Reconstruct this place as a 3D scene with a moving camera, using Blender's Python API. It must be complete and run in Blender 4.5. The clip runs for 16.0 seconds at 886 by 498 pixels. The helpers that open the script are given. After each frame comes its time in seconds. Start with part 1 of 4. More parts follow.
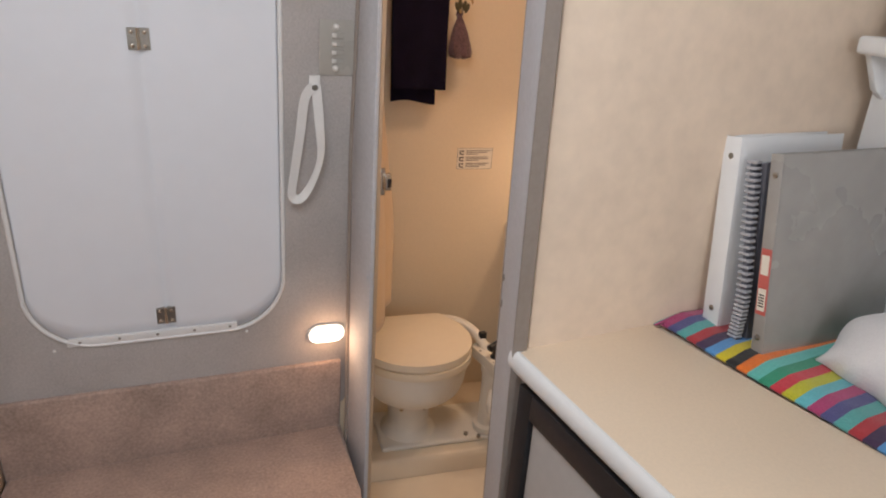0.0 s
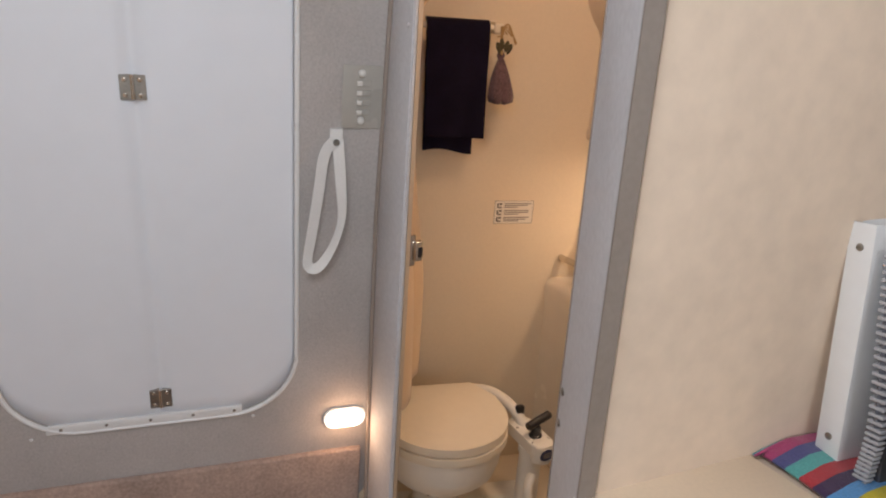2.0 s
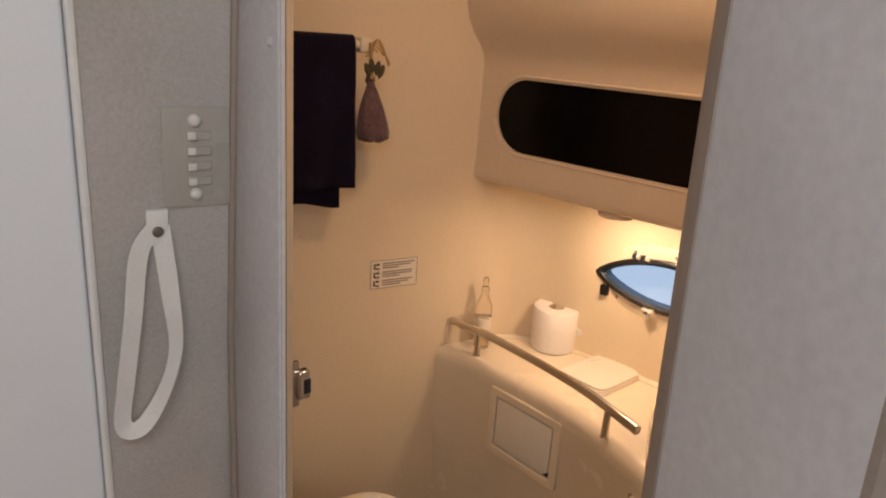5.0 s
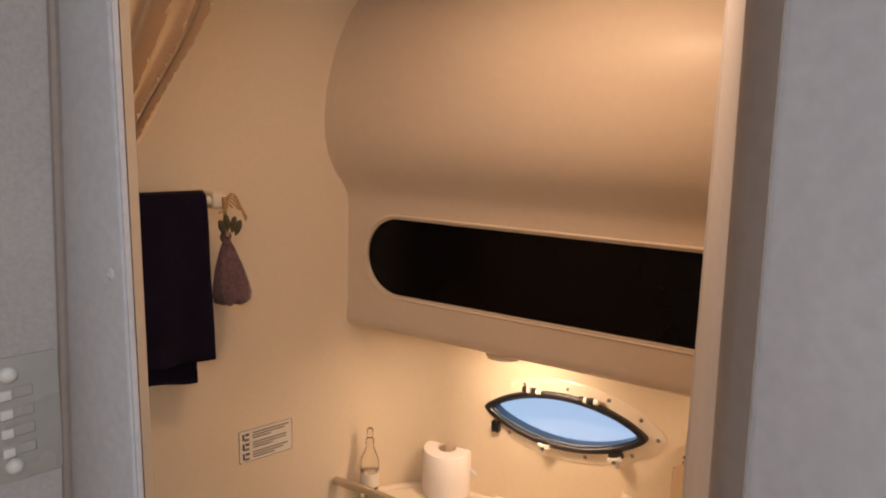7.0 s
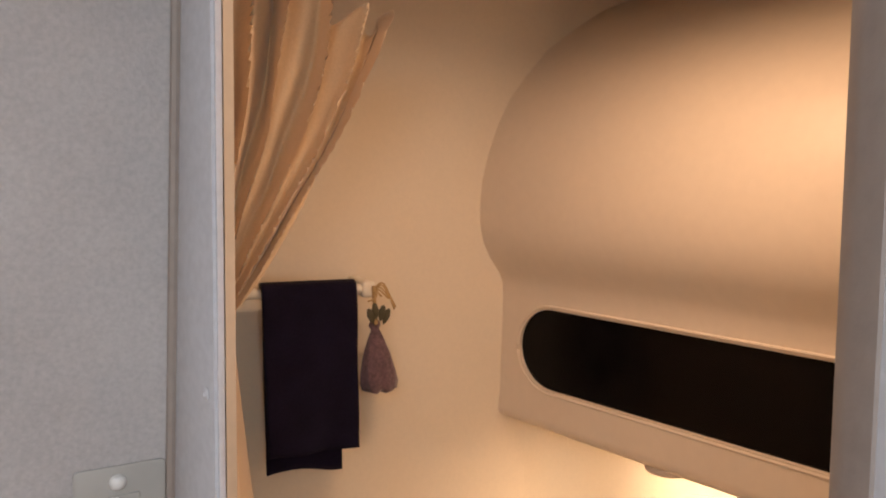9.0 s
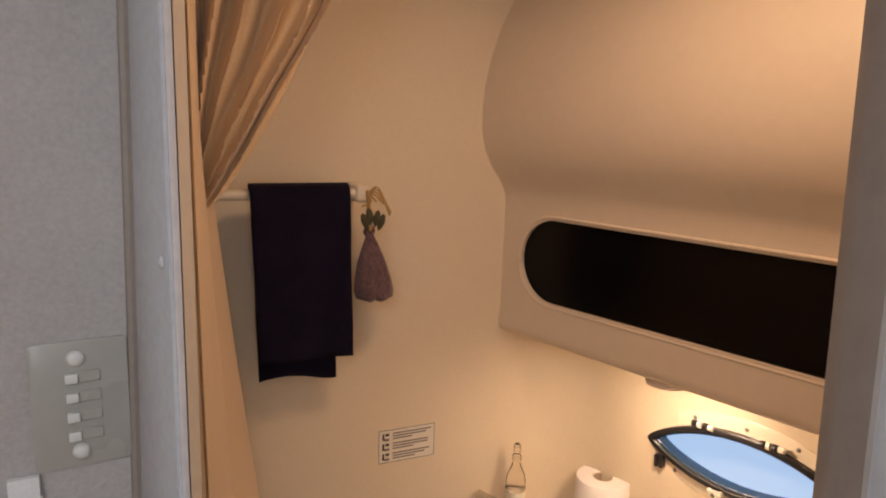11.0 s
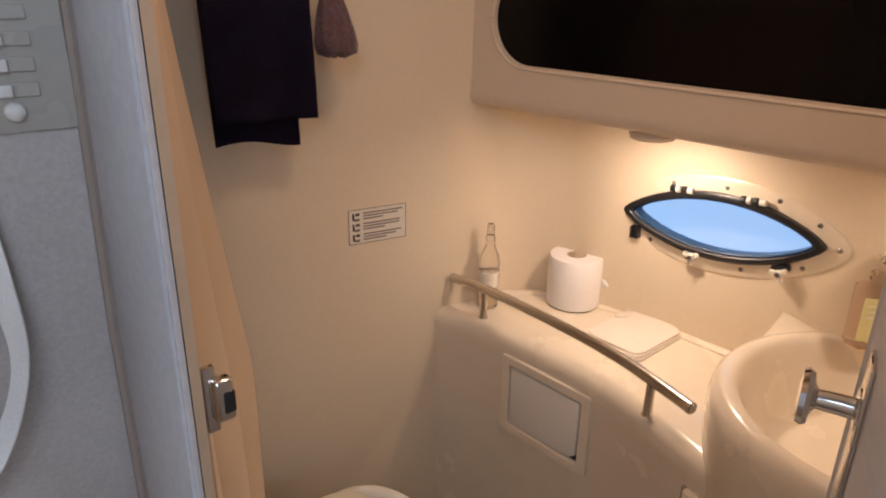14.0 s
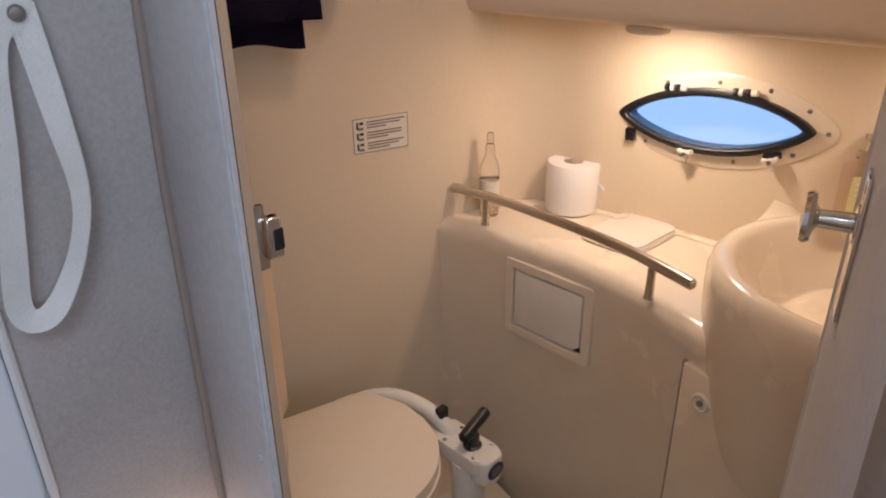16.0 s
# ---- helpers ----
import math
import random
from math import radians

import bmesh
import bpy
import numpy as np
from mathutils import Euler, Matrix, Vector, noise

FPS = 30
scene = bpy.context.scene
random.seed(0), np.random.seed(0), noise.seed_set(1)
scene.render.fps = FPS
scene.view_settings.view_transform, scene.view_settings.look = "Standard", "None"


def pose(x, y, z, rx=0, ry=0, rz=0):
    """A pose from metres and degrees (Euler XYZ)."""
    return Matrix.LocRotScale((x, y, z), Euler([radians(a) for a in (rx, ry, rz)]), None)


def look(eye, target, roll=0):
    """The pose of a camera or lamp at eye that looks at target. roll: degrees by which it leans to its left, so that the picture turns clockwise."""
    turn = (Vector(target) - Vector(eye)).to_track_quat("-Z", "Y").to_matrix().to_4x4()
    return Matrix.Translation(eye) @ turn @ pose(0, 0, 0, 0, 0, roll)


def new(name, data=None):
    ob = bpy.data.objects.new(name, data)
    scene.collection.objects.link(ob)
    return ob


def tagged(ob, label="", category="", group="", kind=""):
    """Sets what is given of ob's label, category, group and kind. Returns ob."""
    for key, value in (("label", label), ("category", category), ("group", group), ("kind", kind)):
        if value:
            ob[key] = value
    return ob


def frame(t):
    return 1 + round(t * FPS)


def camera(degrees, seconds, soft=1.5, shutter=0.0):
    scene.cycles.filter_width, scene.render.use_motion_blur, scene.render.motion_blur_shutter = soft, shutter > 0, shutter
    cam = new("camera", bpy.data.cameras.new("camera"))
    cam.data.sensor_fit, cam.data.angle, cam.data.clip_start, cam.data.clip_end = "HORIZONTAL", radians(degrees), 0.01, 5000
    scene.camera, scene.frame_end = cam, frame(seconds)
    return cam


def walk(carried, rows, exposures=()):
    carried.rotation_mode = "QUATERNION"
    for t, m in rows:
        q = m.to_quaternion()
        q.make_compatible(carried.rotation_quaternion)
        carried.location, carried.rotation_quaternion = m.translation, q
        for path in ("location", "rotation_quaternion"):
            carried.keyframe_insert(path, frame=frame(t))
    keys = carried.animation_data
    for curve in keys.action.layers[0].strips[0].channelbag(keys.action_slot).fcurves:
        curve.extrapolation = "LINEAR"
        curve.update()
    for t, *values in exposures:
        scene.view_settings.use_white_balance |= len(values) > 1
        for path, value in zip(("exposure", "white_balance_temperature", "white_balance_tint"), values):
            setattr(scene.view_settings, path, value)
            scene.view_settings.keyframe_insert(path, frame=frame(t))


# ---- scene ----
cam = camera(65.0, 16.0, soft=2.0)
PATH = [
    (0, (0.065, 0.364, 1.422), (0.622, 2.139, 0.688), 4.0),
    (0.5, (0.073, 0.438, 1.433), (0.608, 2.231, 0.726), 3.6),
    (1, (0.066, 0.51, 1.429), (0.573, 2.313, 0.729), 3.4),
    (1.5, (0.063, 0.558, 1.434), (0.603, 2.36, 0.755), 3.6),
    (2, (0.105, 0.587, 1.43), (0.59, 2.412, 0.77), 4.1),
    (2.5, (0.106, 0.641, 1.416), (0.55, 2.483, 0.776), 5.4),
    (3, (0.045, 0.746, 1.42), (0.532, 2.57, 0.76), 6.0),
    (3.2, (0.026, 0.787, 1.413), (0.555, 2.607, 0.772), 5.7),
    (5.3, (0.145, 1.072, 1.416), (1.189, 2.68, 0.848), 3.5),
    (5.5, (0.147, 1.108, 1.429), (1.262, 2.676, 0.881), 3.1),
    (6, (0.155, 1.151, 1.471), (1.389, 2.655, 1.008), 1.8),
    (6.5, (0.158, 1.157, 1.492), (1.453, 2.627, 1.089), 1.7),
    (7, (0.168, 1.169, 1.513), (1.48, 2.64, 1.172), 1.4),
    (7.5, (0.213, 1.169, 1.544), (1.424, 2.742, 1.296), 1.2),
    (8, (0.251, 1.167, 1.565), (1.286, 2.868, 1.374), 1.5),
    (8.2, (0.247, 1.169, 1.565), (1.239, 2.896, 1.385), 1.4),
    (10.3, (0.294, 1.179, 1.534), (1.063, 3.013, 1.323), 0.9),
    (10.5, (0.297, 1.183, 1.528), (1.085, 3.002, 1.259), 1.3),
    (11, (0.304, 1.199, 1.499), (1.127, 2.987, 1.149), 1.6),
    (11.5, (0.304, 1.204, 1.467), (1.162, 2.967, 1.073), 1.8),
    (12, (0.309, 1.208, 1.44), (1.178, 2.952, 0.989), 1.9),
    (12.5, (0.317, 1.217, 1.409), (1.19, 2.943, 0.901), 1.5),
    (13, (0.311, 1.212, 1.38), (1.19, 2.922, 0.829), 1.0),
    (13.5, (0.289, 1.247, 1.347), (1.208, 2.893, 0.678), 1.0),
    (14, (0.283, 1.25, 1.321), (1.201, 2.87, 0.592), 1.0),
    (14.5, (0.26, 1.239, 1.3), (1.192, 2.841, 0.547), 0.5),
    (15, (0.245, 1.229, 1.285), (1.151, 2.825, 0.491), -0.4),
    (15.5, (0.236, 1.21, 1.269), (1.127, 2.805, 0.457), -0.8),
    (16, (0.21, 1.206, 1.245), (1.149, 2.76, 0.407), -0.5),
]
walk(cam, [(t, look(eye, target, roll)) for t, eye, target, roll in PATH],
     exposures=[(0.0, -0.27, 6500, 12), (3.2, -0.4, 6400, 11), (5.5, -0.62, 7000, 13), (7.0, -0.62, 6500, 13), (8.0, -0.18, 6250, 12), (10.5, -0.34, 6450, 12), (11.2, -0.64, 6400, 12), (12.5, -0.75, 5900, 11), (14.0, -0.58, 5600, 10), (16.0, -0.52, 5450, 10)])

# ---- world and lights ----
world = bpy.data.worlds.new("sky")
scene.world = world
world.use_nodes = True
wn = world.node_tree
sky = wn.nodes.new("ShaderNodeTexSky")
sky.sky_type, sky.sun_disc, sky.sun_elevation, sky.sun_rotation = "NISHITA", False, radians(40), radians(200)
wn.links.new(sky.outputs[0], wn.nodes["Background"].inputs[0])
wn.nodes["Background"].inputs[1].default_value = 0.10

WARM = (1.0, 0.64, 0.395)


def lamp_light(name, kind, place, watts, colour, size=0.05, target=None, spread=None):
    data = bpy.data.lights.new(name, kind)
    data.energy, data.color = watts, colour
    if kind == "AREA":
        data.shape, data.size, data.size_y = "RECTANGLE", size[0], size[1]
        if spread:
            data.spread = radians(spread)
    else:
        data.shadow_soft_size = size
    ob = new(name, data)
    ob.matrix_basis = look(place, target) if target else pose(*place)
    return ob


# daylight through the companionway behind the camera
lamp_light("companionway_daylight", "AREA", (0.05, -1.74, 1.45), 17, (0.86, 0.93, 1.0), (0.7, 1.0), (0.15, 1.0, 1.0))
# unseen hatch over the cabin, added to send daylight into the head doorway
lamp_light("unseen_hatch_daylight", "AREA", (-0.08, 0.75, 1.93), 8.5, (0.86, 0.93, 1.0), (0.5, 0.5), (0.55, 1.45, 0.5))
# lamps of the head
lamp_light("ceiling_lamp_light", "AREA", (0.76, 1.70, 1.915), 4.0, WARM, (0.14, 0.14), (0.76, 1.73, 0.0), 165)
lamp_light("shelf_lamp_light", "AREA", (1.110, 2.030, 1.084), 2.0, (1.0, 0.70, 0.46), (0.03, 0.03), (1.112, 2.026, 0.5))
lamp_light("basin_lamp_light", "AREA", (1.27, 1.60, 1.084), 0.7, (1.0, 0.72, 0.48), (0.03, 0.03), (1.271, 1.602, 0.5))
lamp_light("courtesy_lamp_light", "POINT", (0.252, 1.805, 0.604), 0.28, (1.0, 0.55, 0.28), 0.02)


# ---- materials ----
def material(name, colour, rough=0.5, metal=0.0, grain=60.0, vary=0.12, bump=0.1, stain=3.0, stretch=(1, 1, 1), coat=0.0, sheen=0.0, piece=0.0):
    m = bpy.data.materials.new(name)
    m.use_nodes = True
    nt = m.node_tree
    bs = nt.nodes["Principled BSDF"]
    co = nt.nodes.new("ShaderNodeTexCoord")
    mp = nt.nodes.new("ShaderNodeMapping")
    mp.inputs["Scale"].default_value = stretch
    nt.links.new(co.outputs["Object"], mp.inputs[0])
    fine, broad = nt.nodes.new("ShaderNodeTexNoise"), nt.nodes.new("ShaderNodeTexNoise")
    for n, s, d in ((fine, grain, 4), (broad, stain, 5)):
        n.inputs["Scale"].default_value, n.inputs["Detail"].default_value = s, d
        nt.links.new(mp.outputs[0], n.inputs["Vector"])
    mix = nt.nodes.new("ShaderNodeMath")
    mix.operation = "ADD"
    nt.links.new(fine.outputs[0], mix.inputs[0])
    nt.links.new(broad.outputs[0], mix.inputs[1])
    ramp = nt.nodes.new("ShaderNodeMapRange")
    ramp.inputs[1].default_value, ramp.inputs[2].default_value = 0.6, 1.4
    ramp.inputs[3].default_value, ramp.inputs[4].default_value = 1 - vary, 1 + vary
    nt.links.new(mix.outputs[0], ramp.inputs[0])
    hsv = nt.nodes.new("ShaderNodeHueSaturation")
    hsv.inputs["Color"].default_value = (*colour, 1)
    nt.links.new(ramp.outputs[0], hsv.inputs["Value"])
    nt.links.new(hsv.outputs[0], bs.inputs["Base Color"])
    rr = nt.nodes.new("ShaderNodeMapRange")
    rr.inputs[1].default_value, rr.inputs[2].default_value = 0.3, 0.7
    rr.inputs[3].default_value, rr.inputs[4].default_value = max(rough - 0.06, 0.02), min(rough + 0.06, 1)
    nt.links.new(broad.outputs[0], rr.inputs[0])
    nt.links.new(rr.outputs[0], bs.inputs["Roughness"])
    bs.inputs["Metallic"].default_value = metal
    bs.inputs["Coat Weight"].default_value = coat
    bs.inputs["Coat Roughness"].default_value = 0.12
    bs.inputs["Sheen Weight"].default_value = sheen
    if bump:
        b = nt.nodes.new("ShaderNodeBump")
        b.inputs["Strength"].default_value, b.inputs["Distance"].default_value = bump, 0.002
        nt.links.new(fine.outputs[0], b.inputs["Height"])
        nt.links.new(b.outputs[0], bs.inputs["Normal"])
    return m


def glowing(name, colour, strength):
    m = bpy.data.materials.new(name)
    m.use_nodes = True
    bs = m.node_tree.nodes["Principled BSDF"]
    bs.inputs["Base Color"].default_value = (0.15, 0.15, 0.15, 1)
    bs.inputs["Emission Color"].default_value = (*colour, 1)
    bs.inputs["Emission Strength"].default_value = strength
    return m


def clear(name, colour, rough=0.05, ior=1.3):
    m = bpy.data.materials.new(name)
    m.use_nodes = True
    bs = m.node_tree.nodes["Principled BSDF"]
    bs.inputs["Base Color"].default_value = (*colour, 1)
    bs.inputs["Transmission Weight"].default_value = 1
    bs.inputs["Roughness"].default_value, bs.inputs["IOR"].default_value = rough, ior
    return m


def striped(name):
    """Woven blanket with stripes across the berth."""
    m = material(name, (0.5, 0.5, 0.5), 0.95, 0, 400, 0.25, 0.5, 9, sheen=0.3)
    nt = m.node_tree
    hsv = nt.nodes["Hue/Saturation/Value"]
    co = nt.nodes["Texture Coordinate"]
    mp = nt.nodes.new("ShaderNodeMapping")
    mp.inputs["Rotation"].default_value = (0, 0, radians(-12))
    nt.links.new(co.outputs["Object"], mp.inputs[0])
    sep = nt.nodes.new("ShaderNodeSeparateXYZ")
    nt.links.new(mp.outputs[0], sep.inputs[0])
    sc = nt.nodes.new("ShaderNodeMath")
    sc.operation = "MULTIPLY_ADD"
    sc.inputs[1].default_value, sc.inputs[2].default_value = -3.97, 3.92
    nt.links.new(sep.outputs[1], sc.inputs[0])
    fr = nt.nodes.new("ShaderNodeMath")
    fr.operation = "FRACT"
    nt.links.new(sc.outputs[0], fr.inputs[0])
    r = nt.nodes.new("ShaderNodeValToRGB")
    r.color_ramp.interpolation = "CONSTANT"
    cols = [(.10, .38, .36), (.45, .04, .05), (.06, .03, .08), (.10, .30, .60), (.62, .50, .02), (.02, .02, .02), (.80, .18, .02), (.12, .48, .42),
            (.03, .28, .16), (.55, .04, .06), (.50, .48, .03), (.12, .45, .50), (.40, .05, .15), (.08, .08, .22)]
    els = r.color_ramp.elements
    while len(els) < len(cols):
        els.new(0.5)
    for i, c in enumerate(cols):
        els[i].position = i / len(cols)
        els[i].color = (*c, 1)
    nt.links.new(fr.outputs[0], r.inputs[0])
    nt.links.new(r.outputs[0], hsv.inputs["Color"])
    return m


GELCOAT = material("cream_gelcoat", (0.80, 0.70, 0.55), 0.24, 0, 25, 0.03, 0.02, 4, coat=0.5)
GELWALL = material("cream_gelcoat_wall", (0.78, 0.66, 0.49), 0.55, 0, 140, 0.035, 0.05, 3)
GELPANEL = material("cream_moulding", (0.74, 0.62, 0.48), 0.45, 0, 60, 0.03, 0.03, 3, coat=0.05)
CARPET = material("grey_carpet", (0.46, 0.43, 0.41), 0.95, 0, 240, 0.16, 0.5, 7, sheen=0.3)
BROWNCARPET = material("brown_carpet", (0.43, 0.315, 0.26), 0.95, 0, 150, 0.34, 0.8, 9, sheen=0.3)
JAMB = material("grey_jamb", (0.58, 0.58, 0.60), 0.7, 0, 120, 0.10, 0.2, 7)
# one brown for the dark seam and gap and the posts' painted shade
SEAMSHADE = material("brown_seam_and_shade", (0.30, 0.25, 0.215), 0.55, 0, 120, 0.1, 0.2, 5)
TANTRIM = material("tan_edge_trim", (0.50, 0.38, 0.26), 0.5, 0, 90, 0.08, 0.1, 5)
BEIGE = material("beige_vinyl", (0.78, 0.625, 0.485), 0.6, 0, 38, 0.085, 0.06, 7)
LAMINATE = material("cream_laminate", (0.81, 0.65, 0.48), 0.42, 0, 220, 0.05, 0.03, 5)
WHITE = material("white_paint", (0.80, 0.80, 0.80), 0.38, 0, 40, 0.03, 0.03, 4)
DOORWHITE = material("white_door_panel", (0.79, 0.815, 0.86), 0.45, 0, 18, 0.02, 0.02, 1.5)
TRIMWHITE = material("white_trim", (0.80, 0.80, 0.79), 0.3, 0, 70, 0.03, 0.05, 5)
WHITEPLASTIC = material("white_plastic", (0.80, 0.76, 0.68), 0.35, 0, 50, 0.03, 0.02, 4)
SEATPLASTIC = material("cream_seat", (0.76, 0.68, 0.54), 0.4, 0, 50, 0.03, 0.04, 5)
CHROME = material("chrome", (0.72, 0.70, 0.66), 0.12, 1, 80, 0.06, 0.02, 6)
STEEL = material("brushed_steel", (0.62, 0.57, 0.5), 0.24, 1, 160, 0.08, 0.05, 6)
SCREW = material("screw_metal", (0.32, 0.30, 0.27), 0.4, 1, 200, 0.2, 0.1, 30)
BLACK = material("black_plastic", (0.015, 0.015, 0.017), 0.35, 0, 80, 0.2, 0.1, 8)
BLACKGLASS = material("dark_window_glass", (0.004, 0.0034, 0.0036), 0.16, 0, 5, 0.3, 0.0, 3)
BLACKGLASS.node_tree.nodes["Principled BSDF"].inputs["Specular IOR Level"].default_value = 0.14
NAVY = material("navy_terry", (0.009, 0.0065, 0.017), 0.98, 0, 480, 0.5, 1.0, 18, sheen=0.03)
NAVY.node_tree.nodes["Principled BSDF"].inputs["Specular IOR Level"].default_value = 0.1
CURTAIN = material("tan_curtain", (0.62, 0.455, 0.275), 0.8, 0, 300, 0.08, 0.2, 8, sheen=0.2)
PAPER = material("white_paper", (0.84, 0.80, 0.78), 0.9, 0, 150, 0.03, 0.3, 12)
CLOTH = material("cream_cloth", (0.80, 0.72, 0.62), 0.95, 0, 350, 0.06, 0.6, 12, sheen=0.3)
WHITECLOTH = material("white_cloth", (0.78, 0.76, 0.76), 0.95, 0, 350, 0.06, 0.6, 12, sheen=0.3)
WEBBING = material("white_webbing", (0.78, 0.77, 0.75), 0.9, 0, 500, 0.08, 0.5, 15)
GREYVINYL = material("grey_binder", (0.34, 0.32, 0.30), 0.27, 0, 30, 0.10, 0.1, 6)
STRIPEBIND = material("dark_notebook", (0.10, 0.10, 0.12), 0.6, 0, 100, 0.2, 0.1, 8)
PALEGREY = material("pale_grey_strip", (0.42, 0.42, 0.45), 0.6, 0, 100, 0.1, 0.1, 8)
LABELRED = material("red_label", (0.55, 0.12, 0.10), 0.6, 0, 80, 0.08, 0.0, 8)
INK = material("dark_ink", (0.05, 0.045, 0.04), 0.7, 0, 80, 0.2, 0.0, 8)
GREYINK = material("grey_ink", (0.22, 0.19, 0.165), 0.7, 0, 300, 0.2, 0.0, 40)
STICKER = material("white_sticker", (0.78, 0.72, 0.62), 0.6, 0, 80, 0.04, 0.0, 8)
BLUEBADGE = material("dark_blue_badge", (0.03, 0.04, 0.09), 0.4, 0, 80, 0.1, 0.0, 8)
SWITCHPLATE = material("grey_plastic_plate", (0.42, 0.40, 0.36), 0.3, 0, 70, 0.05, 0.03, 5, coat=0.3)
SWITCHKNOB = material("pale_plastic_knob", (0.72, 0.70, 0.66), 0.3, 0, 70, 0.05, 0.03, 5)
POTPOURRI = material("mauve_gauze", (0.13, 0.075, 0.085), 0.9, 0, 160, 0.45, 0.8, 40, sheen=0.3)
RAFFIA = material("straw_raffia", (0.45, 0.29, 0.12), 0.8, 0, 200, 0.2, 0.3, 15)
OLIVE = material("dark_green_leaf", (0.07, 0.06, 0.03), 0.8, 0, 100, 0.2, 0.3, 15)
TEAKSOLE = material("cabin_sole", (0.22, 0.14, 0.08), 0.5, 0, 60, 0.2, 0.1, 4, stretch=(8, 1, 1))
APPLIANCE = material("pale_fridge_panel", (0.46, 0.44, 0.42), 0.35, 0, 70, 0.05, 0.02, 4)
BOTTLE = clear("clear_bottle", (0.95, 0.93, 0.90), 0.06, 1.2)
SOAP = clear("pink_soap_bottle", (0.96, 0.85, 0.80), 0.05, 1.12)
PANE = clear("portlight_glass", (0.95, 0.98, 1.0), 0.0, 1.02)
YELLOWLABEL = material("yellow_green_label", (0.66, 0.62, 0.30), 0.6, 0, 40, 0.1, 0.0, 25)
SKYGLOW = glowing("bright_daylight_outside", (0.50, 0.70, 1.0), 1.15)
LAMPGLOW = glowing("courtesy_lamp_glow", (1.0, 0.80, 0.62), 9.0)
DOMEGLOW = glowing("dome_lamp_glow", (1.0, 0.74, 0.45), 2.0)


# ---- builders ----
def finish(bm, name, mat, parent=None, smooth=True, flat=35):
    bmesh.ops.recalc_face_normals(bm, faces=bm.faces)
    me = bpy.data.meshes.new(name)
    bm.to_mesh(me)
    bm.free()
    for p in me.polygons:
        p.use_smooth = smooth
    if smooth:
        me.set_sharp_from_angle(angle=radians(flat))
    me.materials.append(mat)
    ob = new(name, me)
    if parent:
        adopt(ob, parent)
    return ob


def adopt(ob, parent):
    base = Matrix.Identity(4)
    p = parent
    while p:
        base = p.matrix_basis @ base if p.parent is None else base
        p = p.parent
    ob.parent = parent
    ob.matrix_parent_inverse = base.inverted() if parent.parent is None and parent.type == "EMPTY" else Matrix.Identity(4)


def thing(name, place, label, category, group=""):
    e = new(name)
    e.empty_display_size = 0.05
    e.matrix_basis = pose(*place)
    return tagged(e, label, category, group)


def block(name, lo, hi, mat, parent=None, bevel=0.003, seg=2, m=None):
    """A bevelled box between two corners, then moved by m."""
    bm = bmesh.new()
    bmesh.ops.create_cube(bm, size=1)
    for v in bm.verts:
        v.co = Vector([lo[i] + (v.co[i] + 0.5) * (hi[i] - lo[i]) for i in range(3)])
    if bevel:
        bmesh.ops.bevel(bm, geom=list(bm.edges), offset=bevel, segments=seg, affect="EDGES", profile=0.5)
    if m:
        bm.transform(m)
    return finish(bm, name, mat, parent)


def prism(name, outline, z0, z1, mat, parent=None, bevel=0.003, m=None, seg=2):
    """An outline in x and y raised from z0 to z1, then moved by m."""
    bm = bmesh.new()
    a = [bm.verts.new((x, y, z0)) for x, y in outline]
    b = [bm.verts.new((x, y, z1)) for x, y in outline]
    bm.faces.new(a[::-1])
    bm.faces.new(b)
    n = len(a)
    for i in range(n):
        bm.faces.new((a[i], a[(i + 1) % n], b[(i + 1) % n], b[i]))
    if bevel:
        ends = [e for e in bm.edges if abs(e.verts[0].co.z - e.verts[1].co.z) < 1e-6]
        bmesh.ops.bevel(bm, geom=ends, offset=bevel, segments=seg, affect="EDGES", profile=0.5)
    if m:
        bm.transform(m)
    return finish(bm, name, mat, parent)


def turned(name, profile, mat, parent=None, n=32, m=None, sx=1.0, sy=1.0):
    """A profile of (radius, z) turned about z."""
    bm = bmesh.new()
    rings = []
    for r, z in profile:
        if r < 1e-5:
            rings.append([bm.verts.new((0, 0, z))])
        else:
            rings.append([bm.verts.new((sx * r * math.cos(2 * math.pi * i / n), sy * r * math.sin(2 * math.pi * i / n), z)) for i in range(n)])
    for a, b in zip(rings, rings[1:]):
        for i in range(n):
            j = (i + 1) % n
            if len(a) == 1 and len(b) > 1:
                bm.faces.new((a[0], b[j], b[i]))
            elif len(b) == 1 and len(a) > 1:
                bm.faces.new((a[i], a[j], b[0]))
            elif len(a) > 1:
                bm.faces.new((a[i], a[j], b[j], b[i]))
    if m:
        bm.transform(m)
    return finish(bm, name, mat, parent)


